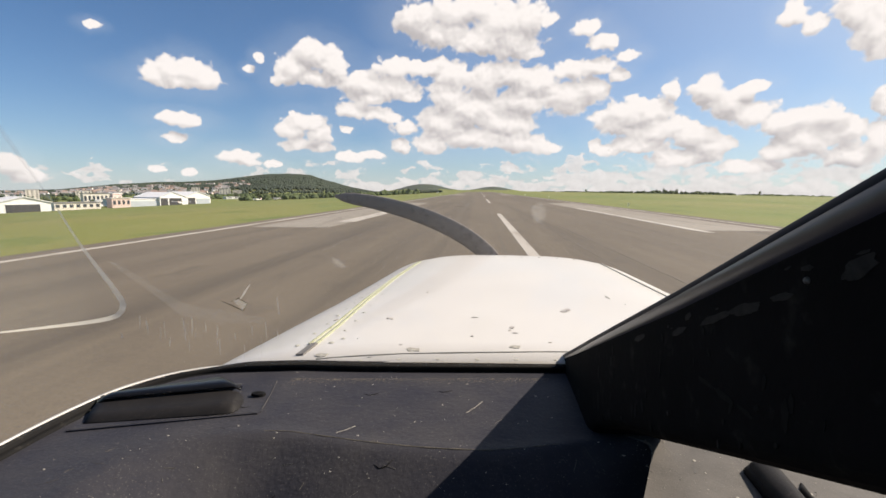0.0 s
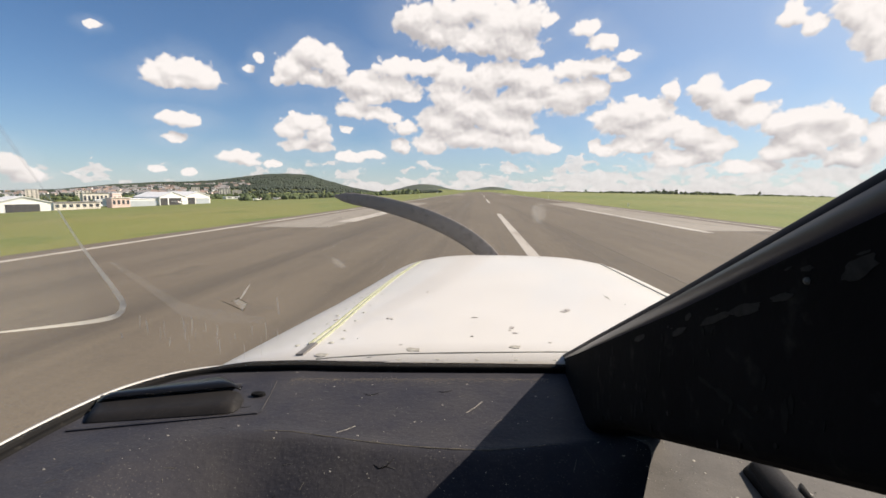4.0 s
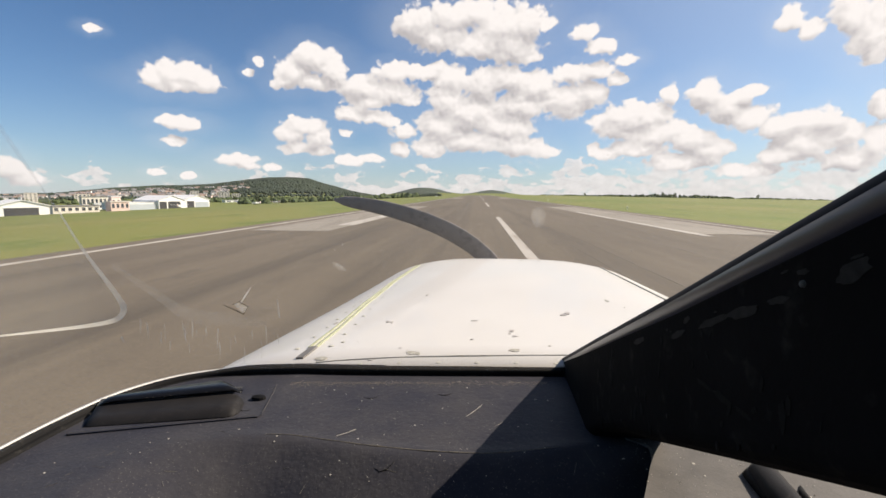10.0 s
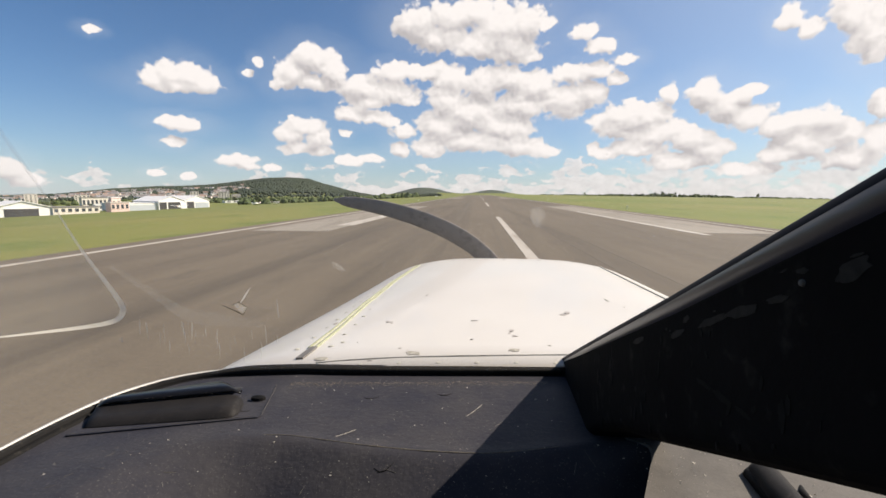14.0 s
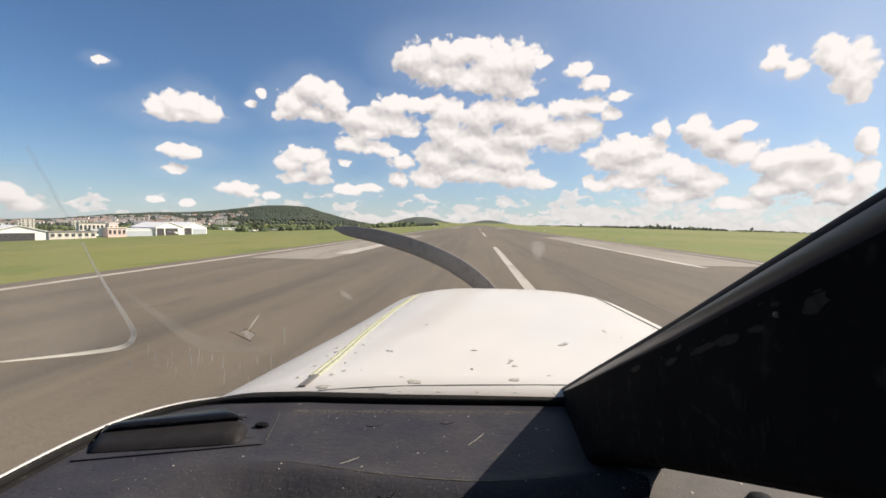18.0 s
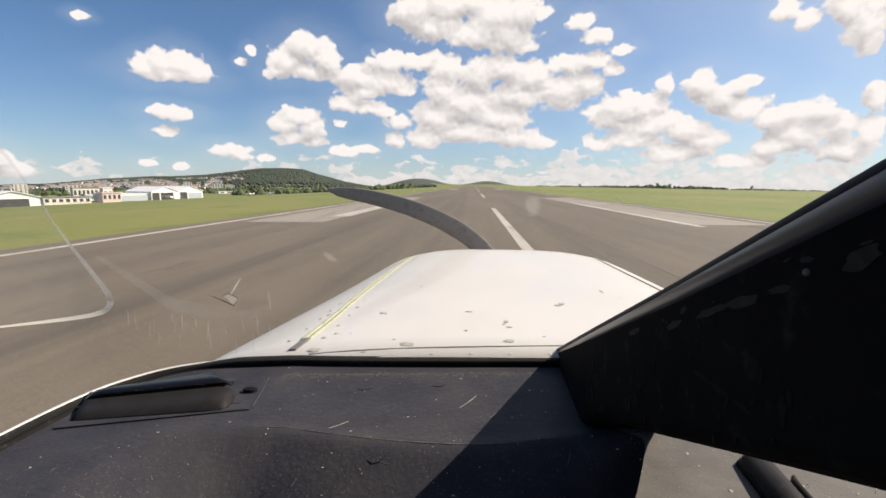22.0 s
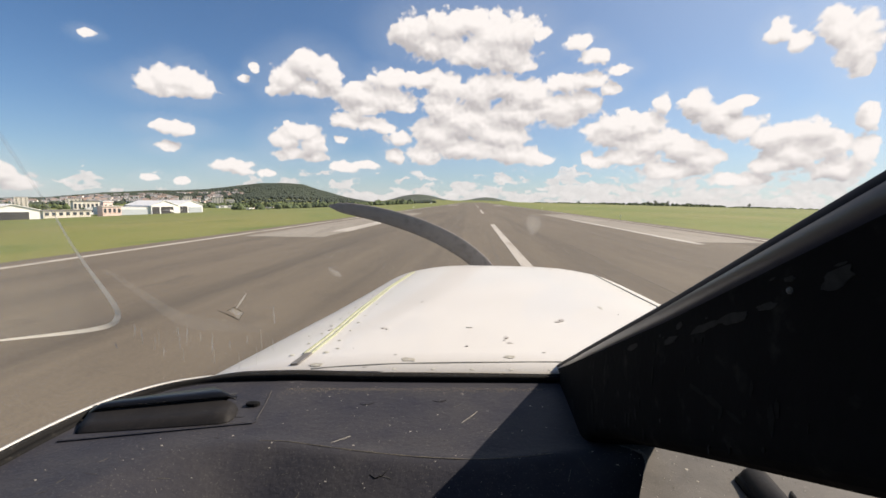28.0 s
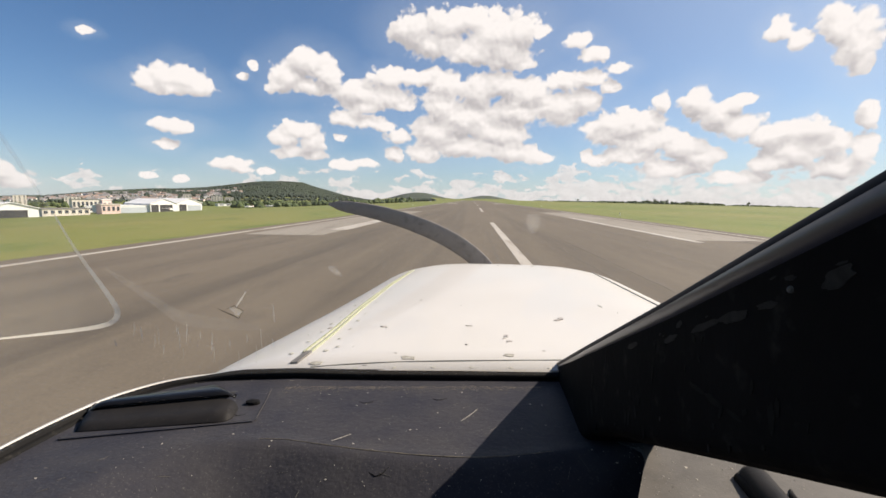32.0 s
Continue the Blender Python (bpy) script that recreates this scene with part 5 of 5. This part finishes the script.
for k, (y, z, long, high, tilt) in enumerate(((0.1326, -0.0148, 0.0066, 0.0028, -0.50), (0.1635, -0.0292, 0.0062, 0.0013, -0.37), (0.1850, -0.0384, 0.0100, 0.0026, -0.40), (0.2080, -0.0480, 0.0105, 0.0022, -0.46), (0.2344, -0.0536, 0.0032, 0.0020, -0.4),
                                              (0.2450, -0.0645, 0.0085, 0.0020, -0.42), (0.3065, -0.0863, 0.012, 0.0018, -0.42), (0.1524, -0.0176, 0.0030, 0.0009, -0.3), (0.1983, -0.1025, 0.0008, 0.0020, 0.0), (0.2536, -0.1148, 0.0010, 0.0016, 0.0))):
    post_scrape(y, z, long, high, 300 + k, tilt)
speck_dot = bmesh.new()
bmesh.ops.create_uvsphere(speck_dot, u_segments=10, v_segments=8, radius=0.0013)
bmesh.ops.translate(speck_dot, verts=speck_dot.verts, vec=(post_x, 0.1518, -0.0215))
under("screw", speck_dot, PANEL_TOP, post, "small pale screw head")
# a long rubbed streak and two upright smudges
for k, (y, z, long, high, tilt) in enumerate(((0.2120, -0.0798, 0.0075, 0.0012, 0.0), (0.1960, -0.0792, 0.0085, 0.0016, 0.02), (0.1800, -0.0787, 0.0065, 0.0010, -0.03), (0.1572, -0.0690, 0.0020, 0.0056, 0.0), (0.1545, -0.0640, 0.0012, 0.0040, 0.1))):
    post_scrape(y, z, long, high, 330 + k, tilt, RUBBED)
q = random.Random(64)
for k in range(34):
    y = q.uniform(0.13, 0.42)
    top_z = float(np.interp(y, (0.125, 0.159, 0.253, 0.45), (0.0115, -0.0035, -0.0455, -0.130)))
    low_z = float(np.interp(y, (0.117, 0.198, 0.298, 0.42), (-0.0726, -0.1083, -0.153, -0.21)))
    z = low_z + (top_z - low_z) * q.uniform(0.08, 0.80)
    post_scrape(y, z, q.uniform(0.0004, 0.0018) * (y / 0.2), q.uniform(0.001, 0.004) * (y / 0.2), 400 + k, q.uniform(-0.6, 0.6), RUBBED)
for k in range(8):
    y = q.uniform(0.125, 0.30)
    top_z = float(np.interp(y, (0.125, 0.159, 0.253, 0.45), (0.0115, -0.0035, -0.0455, -0.130)))
    post_scrape(y, top_z - q.uniform(0.014, 0.024), q.uniform(0.001, 0.003), q.uniform(0.0003, 0.0008), 500 + k)

bead = [(post_x + 0.0065, y, z - 0.0058) for y, z in side[:7]]
under("rounded_edge", tube(bead, [0.005, 0.007, 0.0078, 0.0078, 0.0078, 0.008, 0.008], 14), EDGE_GLOSS, post, "glossy rounded black edge", smooth=True)
lip = [(x - 0.0026, y + 0.0015, z + 0.0036) for x, y, z in bead]
under("edge_lip", tube(lip, [0.0032, 0.0040, 0.0043, 0.0043, 0.0043, 0.0044, 0.0044], 12), EDGE_LIP, post, "dark navy lip along the edge", smooth=True)

# windscreen: a curved sheet ruled from its foot to the roof edge
TOP = [(MIDX + (x - MIDX) * 0.9, 0.03 + 0.02 * smoothstep(0.3, 0.6, y), 0.33 - 0.3 * max(0, abs(x - MIDX) - 0.30)) for x, y in FOOT]
rows = []
for j in range(13):
    t = j / 12
    rows.append([(x + (tx - x) * t, y + (ty - y) * t, FOOT_Z + sag(x) + (tz - FOOT_Z) * t + 0.055 * math.sin(math.pi * t)) for (x, y), (tx, ty, tz) in zip(FOOT, TOP)])
b = loft(rows, closed=False)
screen_tree = BVHTree.FromBMesh(b)
screen = fitted("windscreen", b, CLEAR, label="clear curved acrylic windscreen with scratches and a painted-on reflection", smooth=True)
screen.visible_shadow = False


def on_screen(dx, dz, back=0.0015):
    """The place on the windscreen that lies the way (dx, 1, dz) from the mount."""
    way_to = Vector((dx, 1.0, dz)).normalized()
    hit = screen_tree.ray_cast(Vector((0, 0, 0)), way_to)[0]
    return (hit if hit else way_to * 0.45) - way_to * back


def screen_patch(name, places, mat, label="", back=0.0015):
    b = bmesh.new()
    b.faces.new([b.verts.new(on_screen(*p, back=back)) for p in places])
    bmesh.ops.triangulate(b, faces=b.faces)
    ob = under(name, b, mat, screen, label)
    ob.visible_shadow = False
    return ob


def screen_streak(name, places, wide, mat, label=""):
    for again in range(2 if len(places) > 4 else 0):
        # rounds the corners of the line
        cut, broad = [places[0]], [wide[0]]
        for (p, q), (w0, w1) in zip(zip(places, places[1:]), zip(wide, wide[1:])):
            for t in (0.25, 0.75):
                cut.append((p[0] + (q[0] - p[0]) * t, p[1] + (q[1] - p[1]) * t))
                broad.append(w0 + (w1 - w0) * t)
        places, wide = cut + [places[-1]], broad + [wide[-1]]
    pts = [on_screen(*p) for p in places]
    b = bmesh.new()
    rows = []
    for k, p in enumerate(pts):
        d = (pts[min(k + 1, len(pts) - 1)] - pts[max(k - 1, 0)]).normalized()
        s = d.cross(p.normalized()).normalized() * (wide[k] if isinstance(wide, list) else wide) / 2
        rows.append([p + s, p - s])
    loft(rows, closed=False, bm=b)
    ob = under(name, b, mat, screen, label)
    ob.visible_shadow = False
    return ob


# a reflection in the glass, put on as a pale arc and veil
reflected_arc = [(-1.143, -0.002), (-1.097, -0.076), (-1.058, -0.128), (-1.020, -0.175), (-0.986, -0.219), (-0.968, -0.248), (-0.978, -0.273), (-1.009, -0.288), (-1.087, -0.303), (-1.191, -0.318), (-1.298, -0.333), (-1.425, -0.350)]
screen_streak("reflection_line", reflected_arc, [0.0014, 0.0022, 0.0030, 0.0040, 0.0052, 0.0060, 0.0060, 0.0052, 0.0042, 0.0030, 0.0020, 0.0012], REFLECTION_LINE, "pale curved line standing in for a reflection")
screen_streak("reflection_line", [(-1.340, 0.27), (-1.256, 0.154), (-1.211, 0.090), (-1.143, -0.002)], [0.003, 0.003, 0.0024, 0.0014], FAINT, "faint upper end of the painted reflection")
reflected = [(-1.302, 0.218), (-1.211, 0.09)] + reflected_arc + [(-1.5, -0.34), (-1.55, -0.1), (-1.55, 0.22)]
screen_patch("reflection_corner", reflected, REFLECTION_VEIL, "milky veil for a reflection in the windscreen's corner", 0.003)
for dx0, dz0, dx1, dz1, w in ((-0.640, -0.225, -0.612, -0.185, 0.0022), (-0.541, -0.215, -0.537, -0.26, 0.0015), (-0.800, -0.28, -0.795, -0.338, 0.0020), (-0.705, -0.295, -0.708, -0.35, 0.0015), (-0.982, -0.326, -0.977, -0.342, 0.0022),
                               (-0.745, -0.31, -0.747, -0.335, 0.0007), (-0.765, -0.30, -0.768, -0.34, 0.0007), (-0.67, -0.315, -0.672, -0.345, 0.0007)):
    screen_streak("scratch", [(dx0, dz0), ((dx0 + dx1) / 2, (dz0 + dz1) / 2), (dx1, dz1)], [w * 0.5, w, w * 0.4], SMEAR, "pale thin line on the shield in the acrylic")
q = random.Random(77)
for k in range(16):
    dx, dz = q.uniform(-0.93, -0.50), q.uniform(-0.345, -0.275)
    screen_streak("drip", [(dx, dz), (dx + 0.001, dz - 0.012), (dx + q.uniform(-0.002, 0.004), dz - q.uniform(0.02, 0.05))], [0.0004, q.choice((0.0006, 0.0009, 0.0013)), 0.0003], DRIP, "thin dried drip on the acrylic")
for k in range(60):
    dx, dz, r = q.uniform(-1.05, 0.35), q.uniform(-0.36, 0.30), q.choice((0.0008, 0.0011, 0.0016))
    screen_patch("speck", [(dx, dz + r), (dx + r, dz), (dx, dz - r), (dx - r, dz)], SMEAR, "faint speck on the acrylic")
GOUGE = veil_material("dark_gouge", 0.7, (0.10, 0.085, 0.06))
screen_patch("chip", [(-0.660, -0.229), (-0.650, -0.224), (-0.620, -0.236), (-0.633, -0.252)], FAINT, "pale-edged chip in the acrylic")
screen_streak("chip_edge", [(-0.690, -0.231), (-0.651, -0.246), (-0.633, -0.254), (-0.622, -0.236)], [0.0006, 0.0016, 0.0018, 0.0008], GOUGE, "dark edge of the chip")
screen_streak("chip_edge", [(-0.664, -0.231), (-0.644, -0.222), (-0.620, -0.235)], [0.0006, 0.0011, 0.0006], GOUGE)
for sx, sz, wide, high, lean in ((0.095, -0.003, 0.017, 0.026, 0.0), (0.094, -0.002, 0.011, 0.019, 0.1), (-0.380, -0.127, 0.020, 0.009, -0.55), (-0.378, -0.128, 0.012, 0.005, -0.55)):
    ring = [(wide * math.cos(t) * (1 + 0.12 * math.sin(3 * t)), high * math.sin(t) * (1 + 0.10 * math.cos(2 * t))) for t in np.linspace(0, 2 * math.pi, 22, endpoint=False)]
    screen_patch("smear", [(sx + px * math.cos(lean) - pz * math.sin(lean), sz + px * math.sin(lean) + pz * math.cos(lean)) for px, pz in ring], BLUR, "pale smear on the acrylic")
sweep = [(-0.999, -0.137), (-0.930, -0.177), (-0.836, -0.234), (-0.789, -0.262), (-0.680, -0.271), (-0.573, -0.277)]
screen_streak("wiped_streak", sweep, [0.004, 0.007, 0.010, 0.016, 0.016, 0.006], veil_material("faint_smear", 0.07), "faint wiped streak")

# propeller at rest: two swept blades on a hub
HUB = Vector((0.075, 2.40, -0.44))
prop = fitted("propeller", tube([HUB + Vector((0, -0.06, 0)), HUB + Vector((0, 0.05, 0)), HUB + Vector((0, 0.16, 0)), HUB + Vector((0, 0.22, 0))], [0.12, 0.12, 0.07, 0.01], 20), BLADE_GREY, label="dark grey two-bladed propeller at rest", smooth=True)
line = [(0.0, 0.0), (-0.045, 0.10), (-0.125, 0.20), (-0.27, 0.318), (-0.47, 0.405), (-0.70, 0.474), (-0.90, 0.512), (-1.01, 0.528)]
widths = (0.09, 0.105, 0.115, 0.115, 0.105, 0.09, 0.07, 0.02)
ticks = np.linspace(0, 7, 36)
curve_u, curve_v = np.polyfit(range(8), [p[0] for p in line], 5), np.polyfit(range(8), [p[1] for p in line], 5)
line = [(float(np.polyval(curve_u, s)), float(np.polyval(curve_v, s))) for s in ticks]
widths = [float(np.interp(s, range(8), widths)) * (1.0 if s < 6.6 else 0.75) for s in ticks]
for turned in (1, -1):
    rr = []
    for k, (u, v) in enumerate(line):
        p0, p1 = line[max(0, k - 1)], line[min(len(line) - 1, k + 1)]
        d = Vector((p1[0] - p0[0], 0, p1[1] - p0[1])).normalized()
        s = Vector((-d.z, 0, d.x))
        twist = radians(38 - 0.8 * k)
        wv = s * math.cos(twist) + Vector((0, math.sin(twist), 0))
        tv = d.cross(wv)
        c = HUB + Vector((u * turned, 0, v * turned))
        ring = []
        for i in range(12):
            t = 2 * math.pi * i / 12
            ring.append(c + wv * turned * widths[k] / 2 * math.cos(t) + tv * widths[k] * 0.09 * math.sin(t))
        rr.append(ring)
    under("blade", loft(rr), BLADE_GREY, prop, "dark grey swept propeller blade", smooth=True)

# plain unseen cabin that closes the place behind the camera, and the undercarriage
fitted("cabin_floor", box(-0.46, 0.61, -1.6, 0.5, -1.12, -1.08), RUBBER, label="dark cabin floor")
fitted("cabin_rear_wall", box(-0.46, 0.61, -1.64, -1.60, -1.12, 0.34), RUBBER, label="dark rear wall of the cabin")
# unseen roof and sides, extended to keep sky light off the glareshield
fitted("shade_roof", box(-0.47, 0.62, -1.64, 0.28, 0.345, 0.37), COWL_PAINT, label="white cabin roof, unseen, extended to shade the glareshield")
fitted("headliner", box(-0.46, 0.61, -1.60, 0.01, 0.325, 0.340), RUBBER, label="dark cabin headliner, unseen, added to dim the cabin")
for x0 in (-0.475, 0.61):
    fitted("cabin_side", box(x0, x0 + 0.015, -1.64, 0.05, -1.12, -0.08), COWL_PAINT, label="white cabin side, unseen, raised to cut stray light")
    fitted("window_post", box(x0, x0 + 0.02, -0.62, -0.52, -0.08, 0.34), RUBBER)
fitted("firewall", box(-0.37, 0.52, 0.44, 0.46, -1.12, -0.26), RUBBER, label="dark instrument panel bulkhead")
for x, y in ((-1.05, -0.5), (1.2, -0.5), (0.14, 1.75)):
    b = tube([(x - 0.07, y, 0.20), (x + 0.07, y, 0.20)], 0.17, 20)
    wheel = part("wheel", b, RUBBER, aircraft, "black tyre")
    part("wheel_hub", tube([(x - 0.08, y, 0.20), (x + 0.08, y, 0.20)], 0.07, 12), WHITE_CLAD, wheel)
    top = (0.08 + 0.42 * (1 if x > 0.5 else -1 if x < -0.5 else 0), y, 0.85 if abs(x) > 0.5 else 1.3)
    part("gear_leg", tube([(x * 0.97, y, 0.22), top], 0.032, 8), COWL_PAINT, aircraft)
